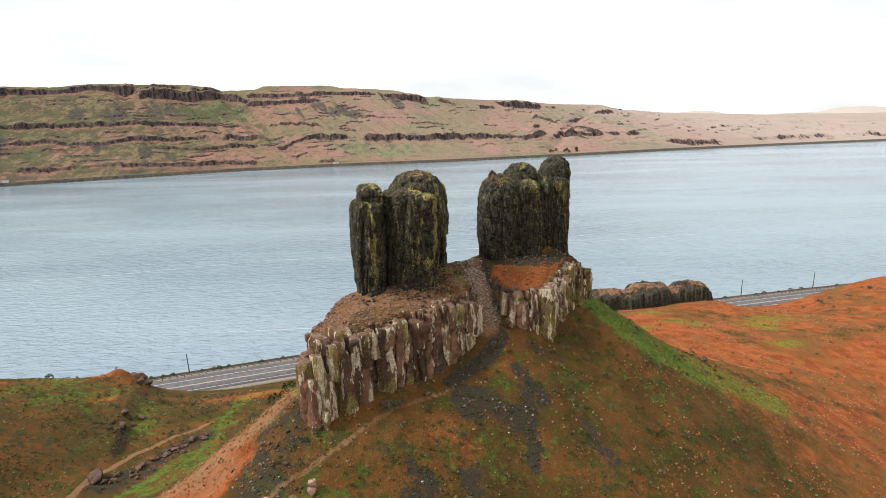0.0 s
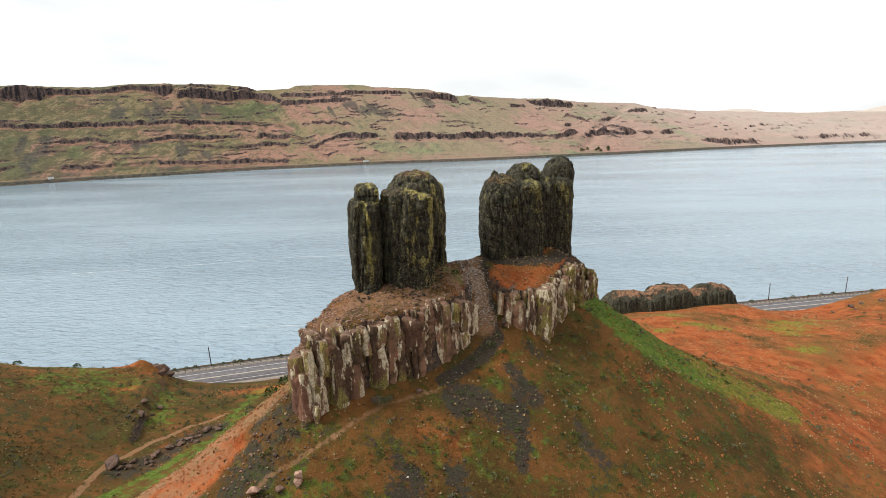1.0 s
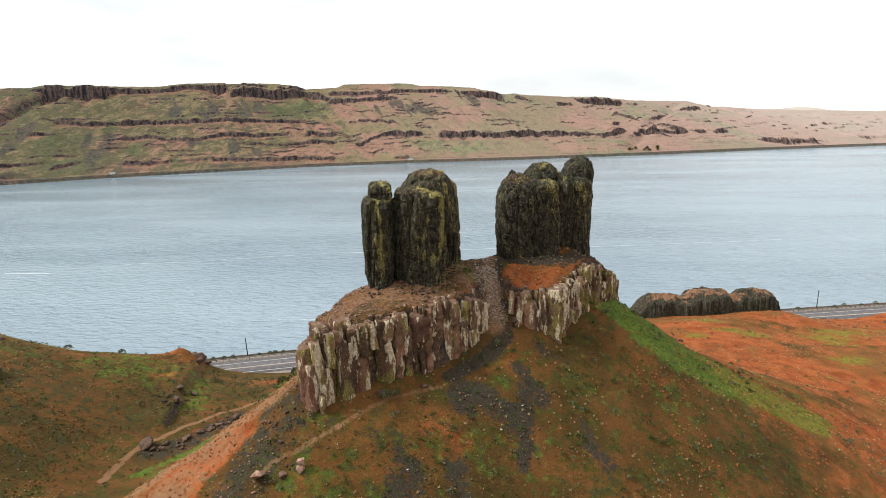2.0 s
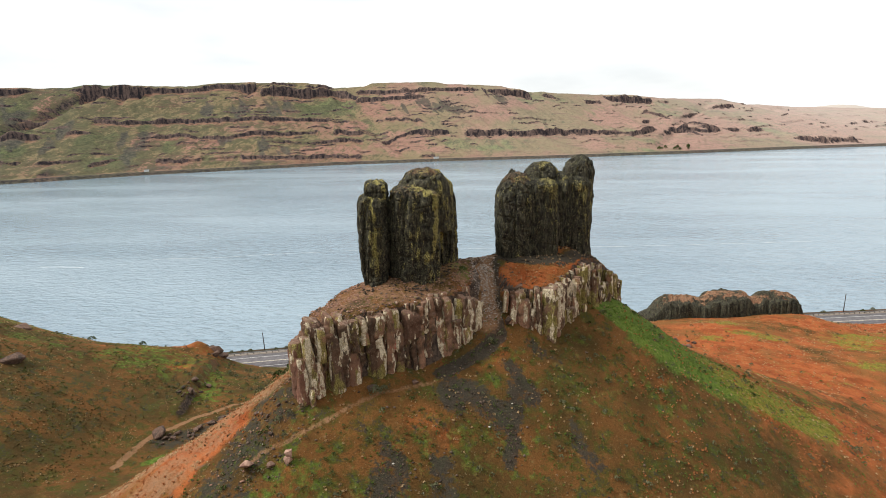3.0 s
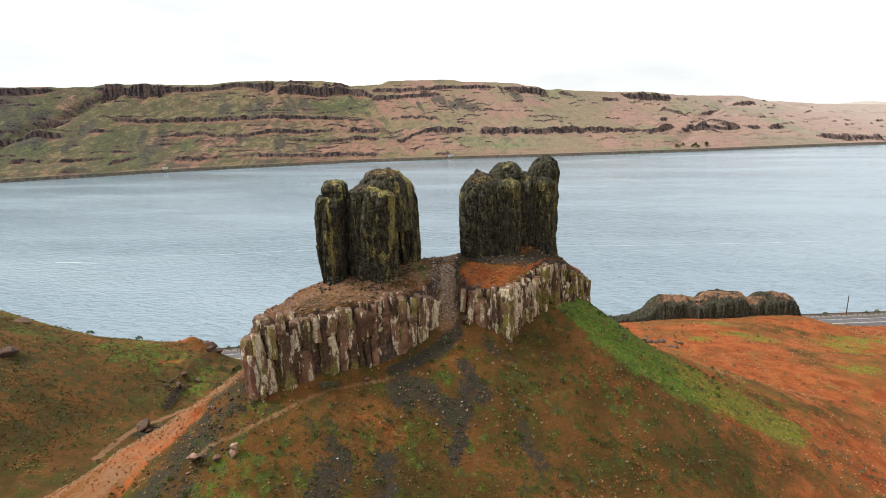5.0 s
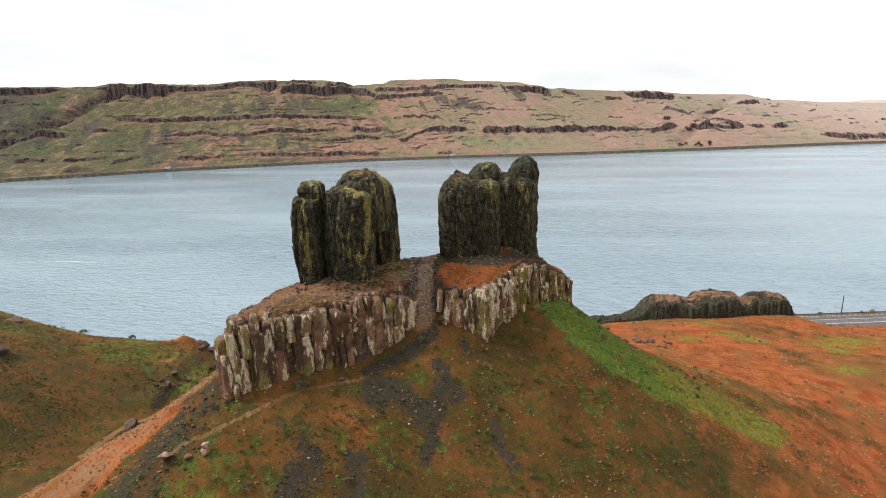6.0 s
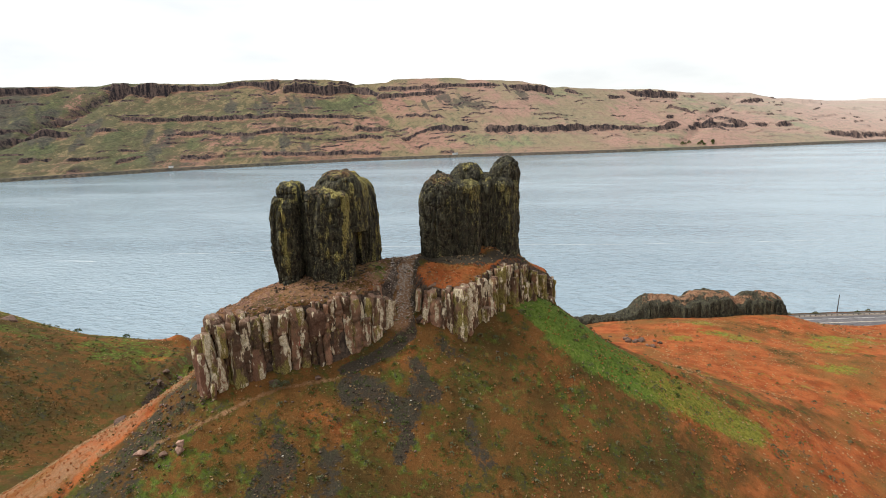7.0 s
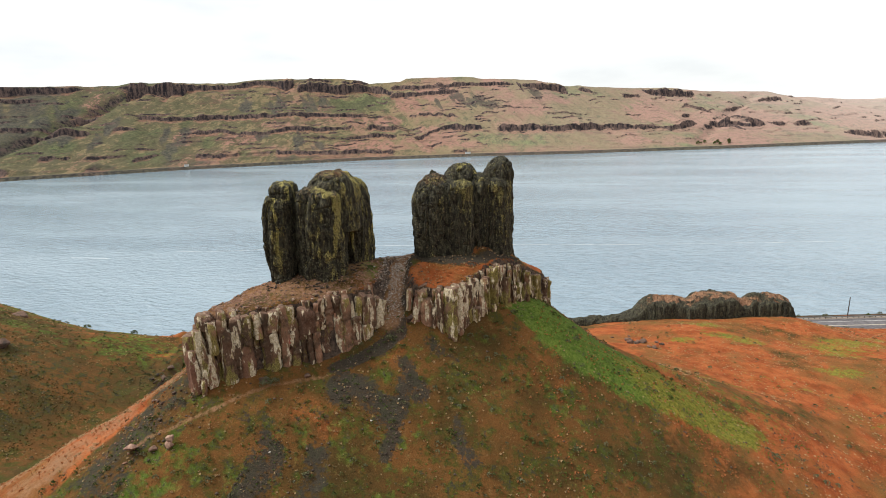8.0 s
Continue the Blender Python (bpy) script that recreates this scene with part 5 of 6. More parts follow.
def build_cliffs():
    a = base_of("columnar_cliff", -5, 58, 48, "brown cliff of broken basalt columns streaked with white", "cliff", "column cliffs")
    build_columns(a, [(-12.9, 58.6), (-12.9, 56.6), (-11.8, 55.3), (-8.3, 57.9), (-4.7, 60.7), (-0.7, 63.6), (2.4, 66.9), (3.2, 68.2)], 215, 1.15, 0.5)
    build_columns(a, [(-13.4, 57.4), (-13.2, 55.9), (-12.6, 54.8)], 225, 1.05, 0.5, 1.6)
    face = []
    face += [(0.0, 1.8, 47.7, 53.5, 0, 0, 0, 0.6), (0.0, 1.4, 47.5, 52.0, 0.3, 0, 0, 0.9), (1.0, 1.2, 48.4, 54.2, 0.5, 0.7, 0.5, 0), (0.7, 0.7, 46.8, 48.6, 0.7, 0.4, 0, 0.3), (2.3, 1.2, 51.1, 55.0, 0.4, 0.3, 1, 0), (1.8, 1.3, 47.7, 51.1, 0.5, 0.8, 0.3, 0), (1.7, 2.3, 54.1, 55.7, 0, 0.5, 0.3, 0.2), (3.5, 1.2, 53.9, 56.0, -0.2, 0.1, 0.6, 0.2), (4.7, 1.2, 53.4, 55.7, -0.3, 0, 0.1, 0.6), (3.8, 2.0, 47.6, 53.9, 0.5, 0.35, 0.1, 0.1), (6.0, 1.5, 51.5, 55.0, 0.4, 0.5, 0.4, 0)]
    face += [(5.8, 1.9, 47.9, 51.5, 0.3, 0, 0, 0.4), (7.3, 1.1, 52.1, 55.0, 0.3, 0.7, 0.1, 0), (7.5, 1.4, 48.3, 52.0, -0.4, 0, 0, 0.1), (9.1, 1.4, 52.7, 55.1, 0.3, 0.6, 0, 0.1), (9.0, 1.2, 51.4, 52.7, 0.5, 0.9, 0, 0), (9.0, 1.6, 48.3, 51.4, 0.4, 0.7, 0.3, 0), (11.0, 1.9, 51.7, 55.4, 0.2, 0.3, 0.6, 0.1), (10.7, 2.0, 47.7, 51.7, 0.1, 0, 0, 0.7), (13.1, 2.4, 51.8, 54.9, 0.5, 0.25, 0, 0.3), (12.7, 2.1, 51.0, 52.4, 0.4, 0.1, 0, 0.2), (12.8, 1.9, 48.7, 51.2, 0.1, 0.1, 0, 0)]
    face += [(14.2, 1.3, 48.1, 51.0, -0.1, 0.5, 0, 0), (15.3, 1.9, 49.6, 54.8, 0.3, 0.4, 0, 0.3), (15.7, 2.6, 47.4, 49.6, 0.2, 0.1, 0, 0.8), (17.2, 2.0, 47.9, 53.6, 0.4, 0.7, 0, 0.1), (18.8, 1.5, 51.3, 54.7, -0.1, 0.2, 0.4, 0), (19.0, 2.0, 48.1, 51.7, 0.3, 0.2, 0, 0.4), (20.0, 1.2, 51.7, 55.0, 0, 0.3, 0.7, 0), (21.3, 2.0, 51.0, 55.0, 0.3, 0.2, 0, 0), (20.8, 1.7, 48.6, 51.5, 0.4, 0.9, 0, 0), (22.5, 1.3, 49.0, 54.5, 0.1, 1, 0, 0), (23.5, 1.0, 49.9, 53.8, -0.3, 0.5, 0, 0.2)]
    build_blocks(a, (-12.6, 53.2), (4.2, 67.3), face, 310)
    part("red_block", mesh_of("red_block", *boxes([((-4.25, 60.1, 51.3), (0.62, 0.5, 0.40), 40)]), RED_STONE), a, "smooth brick-red block in the cliff face")
    b = base_of("columnar_cliff", 14, 72, 50, "grey-brown cliff of basalt columns with pale crusts below the taller pillar", "cliff", "column cliffs")
    build_columns(b, [(9.2, 72.8), (9.4, 71.5), (11.2, 71.3), (13.2, 71.9)], 251, 1.25, 0.35)
    build_columns(b, [(13.2, 71.9), (15.5, 75.0)], 261, 1.1, 0.3)
    build_columns(b, [(15.3, 74.4), (18.2, 79.6)], 271, 0.95, 0.9, 0.2, 0.35, 0.4)
    build_columns(b, [(18.2, 79.6), (20.6, 84.5)], 273, 0.85, 1.5, 1.0, 0.3, 0.6)
    build_columns(b, [(20.6, 84.5), (22.8, 90.2), (22.2, 95)], 275, 0.85, 1.5, 1.6, 0.2, 0.6)
    build_blocks(b, (8.4, 69.8), (14.0, 70.6), [(-0.3, 0.8, 52.5, 55.1, 0.3, 0.8, 0, 0), (0.1, 1.3, 50.4, 51.9, 0.5, 0.5, 0, 0), (0.7, 1.4, 51.0, 54.3, 0.1, 0.1, 0, 0.7), (2.1, 1.8, 49.6, 54.0, 0.4, 0.2, 0, 0.1), (2.8, 1.2, 49.7, 52.8, 0.1, 0.1, 0, 0.1), (3.9, 1.2, 48.6, 55.3, 0.2, 0.2, 0.2, 0.1)], 340)
    build_blocks(b, (14.0, 70.6), (18.8, 80.2), [(-0.2, 1.3, 48.2, 55.5, 0.3, 0.6, 0.2, 0), (1.0, 1.2, 48.4, 55.6, 0.3, 0.9, 0, 0), (2.1, 1.1, 48.9, 55.5, 0.35, 0.8, 0.1, 0), (3.2, 1.2, 49.4, 55.4, 0.2, 0.4, 0.9, 0), (4.4, 1.2, 49.9, 55.0, 0.3, 0.6, 0.2, 0), (5.7, 1.1, 50.3, 54.6, 0.1, 0.4, 0.3, 0.1)], 350)


build_cliffs()


# ---- rock outcrops, boulders and loose stones ----
def boulder_mesh(name, seed, size, material):
    """An angular broken block: the hull of a few points, its edges worn."""
    rng = random.Random(seed)
    bm = bmesh.new()
    for _ in range(13):
        d = Vector((rng.gauss(0, 1), rng.gauss(0, 1), rng.gauss(0, 1))).normalized() * rng.uniform(0.8, 1.1)
        bm.verts.new((d.x * size[0], d.y * size[1], d.z * size[2]))
    hull = bmesh.ops.convex_hull(bm, input=bm.verts)
    bmesh.ops.delete(bm, geom=[g for g in hull["geom_interior"] if isinstance(g, bmesh.types.BMVert)], context="VERTS")
    bmesh.ops.bevel(bm, geom=list(bm.edges), offset=0.07, segments=1, affect="EDGES")
    me = bpy.data.meshes.new(name)
    bm.to_mesh(me)
    bm.free()
    me.materials.append(material)
    return me


BLOCKS = [boulder_mesh("boulder", 400 + k, (1.0, 0.8 + 0.06 * k, 0.7), BOULDER) for k in range(6)]
WARM_BLOCKS = [boulder_mesh("boulder", 460 + k, (0.9, 0.85, 0.85), WARM_STONE) for k in range(6)]


def ground_at(x, y):
    return float(ground_height(np.array([x]), np.array([y]))[0])


def boulder(x, y, size, k, label, group="", sink=0.3, warm=False):
    ob = new("boulder", (WARM_BLOCKS if warm else BLOCKS)[k % 6])
    ob.matrix_basis = pose(x, y, ground_at(x, y) + size * (0.6 - sink), 0, 0, 67 * k) @ Matrix.Diagonal((size, size, size, 1))
    return tagged(ob, label, "boulder", group)


def build_boulders():
    boulder(-15.5, 45.6, 1.0, 0, "brown angular boulder lying on grey rubble", sink=0.2, warm=True)
    boulder(-11.7, 47.2, 0.62, 1, "pinkish block of stone resting on another block", sink=-0.7, warm=True)
    boulder(-11.8, 47.0, 0.62, 2, "brown block of stone on the dark slope", sink=0.2, warm=True)
    boulder(-13.4, 46.4, 0.5, 3, "small brown stone half sunk in rubble")
    boulder(-58.5, 84.4, 1.9, 4, "large grey boulder beside the valley path")
    boulder(-5.9, 56.5, 0.65, 5, "brown fallen stone at the cliff's foot")
    boulder(8.3, 69.0, 0.8, 1, "pale fallen block at the mouth of the gully")
    boulder(-1.5, 58.9, 0.45, 3, "small fallen stone at the cliff's foot")
    rng = random.Random(9)
    for k in range(64):
        t = rng.random()
        x, y = -56.5 + 8.5 * t + rng.gauss(0, 0.9), 83 + 19.5 * t + rng.gauss(0, 1.0)
        boulder(x, y, 0.25 + 0.6 * rng.random() ** 2, k, "dark grey boulder in the stony valley bed", "valley boulders")
    for k in range(16):
        t = rng.random()
        x, y = 38 + 9 * t + rng.uniform(-2.5, 2.5), 146 - 11 * t + rng.uniform(-3, 3)
        boulder(x, y, rng.uniform(0.4, 1.1), k + 3, "dark rock breaking through the rust-red grass", "field rocks")
    for k in range(14):
        t = rng.random()
        x, y = -63.4 - 2.4 * t + rng.gauss(0, 0.7), 97.8 + 11.5 * t + rng.gauss(0, 0.8)
        boulder(x, y, 0.4 + 0.9 * rng.random() ** 2, k + 1, "brown rock in the eroded bank", "bank rocks")
    for k in range(9):
        x, y = -15.5 + rng.uniform(-2.5, 2.5), 49 + rng.uniform(-4, 4)
        boulder(x, y, rng.uniform(0.2, 0.42), k + 1, "small grey stone on the rubble slope", "slope stones")
    for k in range(9):
        x, y = 145 + rng.uniform(-6, 4) - k * 2.2, 189 + rng.uniform(-3, 3)
        if off_road(x, y) < -10:
            boulder(x, y, rng.uniform(0.5, 1.2), k + 1, "brown rock on the edge of the field", "edge rocks")


build_boulders()


def build_outcrop():
    """A long broken crag beside the road: steep dark sides, uneven pale grassy backs."""
    nx, ny = 300, 60
    x0 = np.linspace(24, 94, nx)
    top = np.interp(x0, [24, 34, 41, 44, 46.5, 49, 52, 56.5, 58, 60, 62, 68, 73.5, 75.2, 77, 78.6, 84, 87.5, 90, 91.2, 94], [15.5, 15.9, 16.4, 17.6, 20.6, 22.0, 21.8, 21.5, 20.6, 20.8, 21.9, 22.3, 21.9, 20.0, 19.8, 21.4, 21.6, 20.8, 19.6, 16.5, 11.6])
    deep = np.interp(x0, [24, 45, 60, 70, 79, 88, 96], [2.0, 3.6, 4.6, 5.0, 3.6, 4.4, 1.2])
    V = np.linspace(-1.25, 1.25, ny)[:, None]
    slope = 0.315 - 0.00056 * (x0 - 20)
    n = np.sqrt(1 + slope * slope)
    o = V * deep[None, :]
    x = x0[None, :] - o * (slope / n)[None, :]
    y = (road_y(x0) - 11.2)[None, :] + o / n[None, :]
    _, _, own = cells(x / 2.2, y / 2.2, 0 * x, 501)
    _, _, chip = cells(x / 0.8, y / 0.8, 0 * x, 506)
    edge = np.abs(V) + 0.2 * fbm(x, y, 0, 3.5, 3, 502) + 0.26 * (own - 0.5) + 0.14 * (chip - 0.5)
    crown = top[None, :] - 1.3 * smooth(0.2, -0.7, V) * smooth(40, 47, x) + 0.6 * fbm(x, y, 3, 2.4, 3, 503) + 0.9 * (own - 0.5) + 0.4 * (chip - 0.5)
    low = top[None, :] * 0 + 8.0
    z = low + (crown - low) * (0.30 * smooth(1.10, 1.02, edge) + 0.34 * smooth(0.92, 0.87, edge) + 0.32 * smooth(0.84, 0.79, edge) + 0.04 * smooth(0.75, 0.2, edge))
    flat = smooth(0.64, 0.42, edge) * smooth(40, 47, x) * (0.48 + 0.8 * fbm(x, y, 4, 5, 3, 505))
    base = base_of("rock_outcrop", 60, float(road_y(60.0)) - 11.2, 8.0, "long dark basalt crag with pale grassy humps beside the road", "rock outcrop")
    for name, a, b in (("ledge", 0, 86), ("hump", 85, 142), ("hump", 141, 237), ("hump", 236, 300)):
        cut = (slice(None), slice(a, b))
        me = mesh_of(name, np.c_[x[cut].ravel(), y[cut].ravel(), z[cut].ravel()], grid_faces(b - a, ny), BASALT)
        f = flat[cut].ravel()
        tint(me, "growth", np.c_[0.1 * f, 1.1 * f, 0 * f, np.ones(f.size)])
        part(name, me, base, "low dark rock ledge" if name == "ledge" else "rock hump with a pale grassy back")
    return base


build_outcrop()
for _x, _y, _s, _k in ((-77.6, 130.4, 2.9, 0), (-76.2, 128.2, 2.0, 2), (-79.4, 131.8, 2.9, 4), (-77.4, 133.4, 2.2, 1), (-81.8, 130.6, 2.2, 5)):
    boulder(_x, _y, _s, _k, "rusty brown rock at the broken end of the mound", "mound end rocks", sink=0.75)
boulder(-91.5, 86.0, 2.8, 1, "grey rock ledge jutting from the mound", sink=0.7)
boulder(-112, 106.5, 2.4, 3, "brown rock ledge on the crest of the mound", sink=0.7)


# ---- roadside ----
def beside_road(x, o):
    s = 0.315 - 0.00056 * (x - 20)
    n = math.hypot(1, s)
    return x - o * s / n, road_y(x) + o / n, math.degrees(math.atan(s))


def build_guardrail():
    x0, y0, _ = beside_road(20, 6.6)
    rail = base_of("guardrail", x0, y0, ROAD_Z, "long galvanised steel guardrail on short posts along the river side", "guardrail")
    xs = np.arange(-150, 210, 1.5)
    prof = [(0.00, 0.44), (0.05, 0.50), (0.0, 0.58), (0.05, 0.66), (0.0, 0.74), (-0.03, 0.74), (-0.03, 0.44)]
    v = []
    for dx, dz in prof:
        for x in xs:
            px, py, _ = beside_road(x, 6.6 - dx)
            v.append((px, py, ROAD_Z + dz))
    part("rail", mesh_of("rail", v, grid_faces(len(xs), len(prof)), STEEL), rail)
    vs, fs = boxes([((0, 0, 0.35), (0.08, 0.1, 0.40), 0)])
    post = mesh_of("post", vs, fs, OLD_WOOD)
    for x in np.concatenate([np.arange(-112, -20, 1.83), np.arange(78, 186, 1.83)]):
        px, py, turn = beside_road(float(x), 6.75)
        ob = part("post", post, rail)
        ob.matrix_parent_inverse = Matrix.Identity(4)
        ob.location = (px - x0, py - y0, 0)
        ob.rotation_euler = (0, 0, radians(turn))


build_guardrail()


def utility_pole(x, o, height, lean, label, arms=True):
    px, py, turn = beside_road(x, o)
    base = base_of("utility_pole", px, py, ROAD_Z - 0.4, label, "utility pole", "poles along the highway")
    bm = bmesh.new()
    bmesh.ops.create_cone(bm, cap_ends=True, segments=12, radius1=0.17, radius2=0.11, depth=height, matrix=Matrix.Translation((0, 0, height / 2)))
    me = bpy.data.meshes.new("shaft")
    bm.to_mesh(me)
    bm.free()
    me.materials.append(OLD_WOOD)
    shaft = part("shaft", me, base)
    shaft.matrix_parent_inverse = Matrix.Identity(4)
    if arms:
        vs, fs = boxes([((0, 0.16, height - 0.5), (0.10, 0.06, 0.14), 0), ((0, 0.16, height - 1.1), (0.08, 0.05, 0.1), 0)])
        box = part("bracket", mesh_of("bracket", vs, fs, STEEL), base)
        box.matrix_parent_inverse = Matrix.Identity(4)
    base.rotation_euler = (0, radians(lean), radians(turn))
    return base


utility_pole(-74.3, 9.2, 6.4, -2.0, "weathered wooden pole standing behind the guardrail")
utility_pole(-38, 9.2, 7.0, 0.0, "weathered wooden pole half hidden behind the cliff")
utility_pole(-118, 9.2, 7.0, 0.5, "weathered wooden pole rising behind the mound")
utility_pole(120, 9.4, 7.0, 1.0, "plain dark wooden pole behind the guardrail")
utility_pole(154, 9.6, 7.2, 2.0, "plain dark wooden pole leaning slightly by the river")


# ---- shrubs, tufts and stones ----
def leaf_cloud(rng, count, radius, height, leaf):
    """Small leaf faces spread over an uneven half dome."""
    v, f = [], []
    for _ in range(count):
        a, up = rng.uniform(0, 2 * math.pi), rng.random() ** 0.7
        r = radius * math.sqrt(max(0.0, 1 - up * up)) * rng.uniform(0.55, 1.1)
        c = Vector((r * math.cos(a), r * math.sin(a), height * up * rng.uniform(0.75, 1.1) + 0.05))
        d = Vector((rng.gauss(0, 1), rng.gauss(0, 1), rng.gauss(0.5, 1))).normalized()
        e = d.cross(Vector((rng.gauss(0, 1), rng.gauss(0, 1), rng.gauss(0, 1)))).normalized()
        s = leaf * rng.uniform(0.6, 1.4)
        o = len(v)
        v += [c - d * s, c + e * s * 0.6, c + d * s, c - e * s * 0.6]
        f.append((o, o + 1, o + 2, o + 3))
    return np.array([p[:] for p in v]), np.array(f)


def scatter(name, templates, places, sizes, seed, material, label, category):
    """One mesh of many small clumps on the ground."""
    rs = np.random.RandomState(seed)
    x, y = places[:, 0], places[:, 1]
    z = ground_height(x, y)
    which = rs.randint(len(templates), size=len(x))
    verts, faces, start = [], [], 0
    for k, (tv, tf) in enumerate(templates):
        pick = np.where(which == k)[0]
        a = rs.uniform(0, 2 * np.pi, len(pick))
        s = sizes[pick]
        c, n = np.cos(a), np.sin(a)
        px = (tv[None, :, 0] * c[:, None] - tv[None, :, 1] * n[:, None]) * s[:, None] + x[pick][:, None]
        py = (tv[None, :, 0] * n[:, None] + tv[None, :, 1] * c[:, None]) * s[:, None] + y[pick][:, None]
        pz = tv[None, :, 2] * s[:, None] + z[pick][:, None]
        verts.append(np.stack([px, py, pz], -1).reshape(-1, 3))
        faces.append((np.asarray(tf)[None] + start + (np.arange(len(pick)) * len(tv))[:, None, None]).reshape(-1, np.shape(tf)[1]))
        start += len(pick) * len(tv)
    me = mesh_of(name, np.concatenate(verts), np.concatenate(faces), material)
    return tagged(new(name, me), label, category, kind="stuff")


def tri_clump(rng, count, radius, height, width):
    """Blades as single narrow triangles."""
    v, f = [], []
    for _ in range(count):
        a, lean = rng.uniform(0, 2 * math.pi), rng.uniform(0.15, 1.0)
        fx, fy = rng.uniform(-0.35, 0.35) * radius, rng.uniform(-0.35, 0.35) * radius
        tx, ty = fx + math.cos(a) * radius * lean, fy + math.sin(a) * radius * lean
        o = len(v)
        v += [(fx - math.sin(a) * width, fy + math.cos(a) * width, -0.04), (fx + math.sin(a) * width, fy - math.cos(a) * width, -0.04), (tx, ty, height * rng.uniform(0.6, 1.1) * (1.25 - 0.7 * lean))]
        f.append((o, o + 1, o + 2))
    return np.array(v), np.array(f)


def stone_template(rng):
    v = np.array([(1, 0, 0), (0.3, 0.9, 0), (-0.8, 0.6, 0), (-0.9, -0.5, 0), (0.2, -1, 0), (0.1, 0.1, 0.7), (0, 0, -0.5), (0.5, -0.2, 0.5)], float)
    v = v * np.array([[rng.uniform(0.7, 1.2) for _ in range(3)] for _ in v])
    f = np.array([(0, 1, 7), (1, 5, 7), (1, 2, 5), (2, 3, 5), (3, 4, 5), (4, 7, 5), (4, 0, 7), (1, 0, 6), (2, 1, 6), (3, 2, 6), (4, 3, 6), (0, 4, 6)])
    return v, f


def spread(rs, count, box, keep=None):
    p = np.c_[rs.uniform(box[0], box[1], count), rs.uniform(box[2], box[3], count)]
    ok = off_road(p[:, 0], p[:, 1]) < -9.5
    if keep is not None:
        ok &= keep(p[:, 0], p[:, 1])
    return p[ok]


def build_cover():
    rng, rs = random.Random(31), np.random.RandomState(31)
    grass = [tri_clump(rng, 16, 0.32, 0.24, 0.04) for _ in range(5)]
    bush = [leaf_cloud(rng, 34, 0.34, 0.36, 0.085) for _ in range(5)]
    stone = [stone_template(rng) for _ in range(6)]

    def off_shelf(x, y):
        return inside_distance(x, y, SHELF_EDGE) < -0.8

    def off_spur(x, y):
        return off_shelf(x, y) & (near_line(x, y, (-17, 56), (-25, 50), (-34, 44), (-52, 37)) > 5.5)

    def clumpy(x, y, lo, seed, size=5.0):
        return fbm(x, y, 0, size, 3, seed) > lo

    face, field, west = (-24, 66, 40, 92), (40, 165, 78, 198), (-132, -38, 62, 132)
    p = np.concatenate([spread(rs, 2600, face, lambda x, y: off_shelf(x, y) & clumpy(x, y, 0.0, 91)), spread(rs, 9000, field, lambda x, y: clumpy(x, y, 0.0, 92, 8)), spread(rs, 3600, west, lambda x, y: clumpy(x, y, 0.0, 93, 8))])
    p = np.concatenate([p, spread(rs, 420, (8, 22, 71, 90), lambda x, y: inside_distance(x, y, SHELF_EDGE) > 0.6)])
    p = np.concatenate([p, spread(rs, 2600, (-54, -15, 34, 60), lambda x, y: near_line(x, y, (-16, 57.5), (-24, 53), (-33, 48.5), (-52, 42)) < 2.6)])
    scatter("dry_bunchgrass", grass, p, rs.uniform(0.35, 1.0, len(p)), 1, DRY_TUFT, "scattered tufts of straw-coloured bunchgrass", "grass")
    crest = spread(rs, 3500, (18, 62, 74, 100), lambda x, y: near_line(x, y, (21, 81.5), (27, 81.2), (33, 81), (39, 82), (46, 82.6)) < 0.8 + np.abs(rs.normal(0, 1.8, x.shape)))
    p = np.concatenate([spread(rs, 9000, face, lambda x, y: off_spur(x, y) & clumpy(x, y, 0.05, 94, 3)), crest, spread(rs, 3000, field, lambda x, y: clumpy(x, y, 0.2, 95, 9)), spread(rs, 1800, west, lambda x, y: clumpy(x, y, 0.05, 96, 7))])
    scatter("green_bunchgrass", grass, p, rs.uniform(0.35, 0.85, len(p)), 2, GREEN_TUFT, "scattered tufts of fresh green grass", "grass")
    spur = lambda x, y: near_line(x, y, (-17, 56), (-24, 50), (-33, 44), (-52, 37)) < 4.5
    p = np.concatenate([spread(rs, 1500, (8, 21, 71, 90), lambda x, y: (inside_distance(x, y, SHELF_EDGE) > 0.3) & (near_line(x, y, (9.2, 74), (12.5, 74.6), (15.0, 76.4)) < 2.0 + rs.normal(0, 0.4, x.shape))), spread(rs, 15000, field, lambda x, y: clumpy(x, y, -0.15, 191, 11)), spread(rs, 1500, (-54, -15, 34, 58), spur), spread(rs, 2500, (24, 66, 50, 92), lambda x, y: clumpy(x, y, 0.0, 192, 6))])
    scatter("rust_grass", grass, p, rs.uniform(0.4, 1.0, len(p)), 9, RUST_TUFT, "tufts of rust-red dry grass on field, spur and shelf", "grass")
    # crowded dark tufts imitate shade on the lower mound; fewer on the face
    p = np.concatenate([spread(rs, 14000, (-134, -62, 62, 122), lambda x, y: (fbm(x, y, 0, 9, 3, 193) > rs.uniform(-0.6, 0.5, x.shape)) & (y < 100 + 16 * fbm(x, y, 0, 20, 2, 194) + rs.normal(0, 5, x.shape))), spread(rs, 2500, face, lambda x, y: off_shelf(x, y) & clumpy(x, y, 0.1, 195, 4) & (x < 24))])
    scatter("dark_grass", grass, p, rs.uniform(0.4, 1.0, len(p)), 10, DARK_SHADE_TUFT, "dark grass tufts on the slopes, crowded on the mound as its shade", "grass")
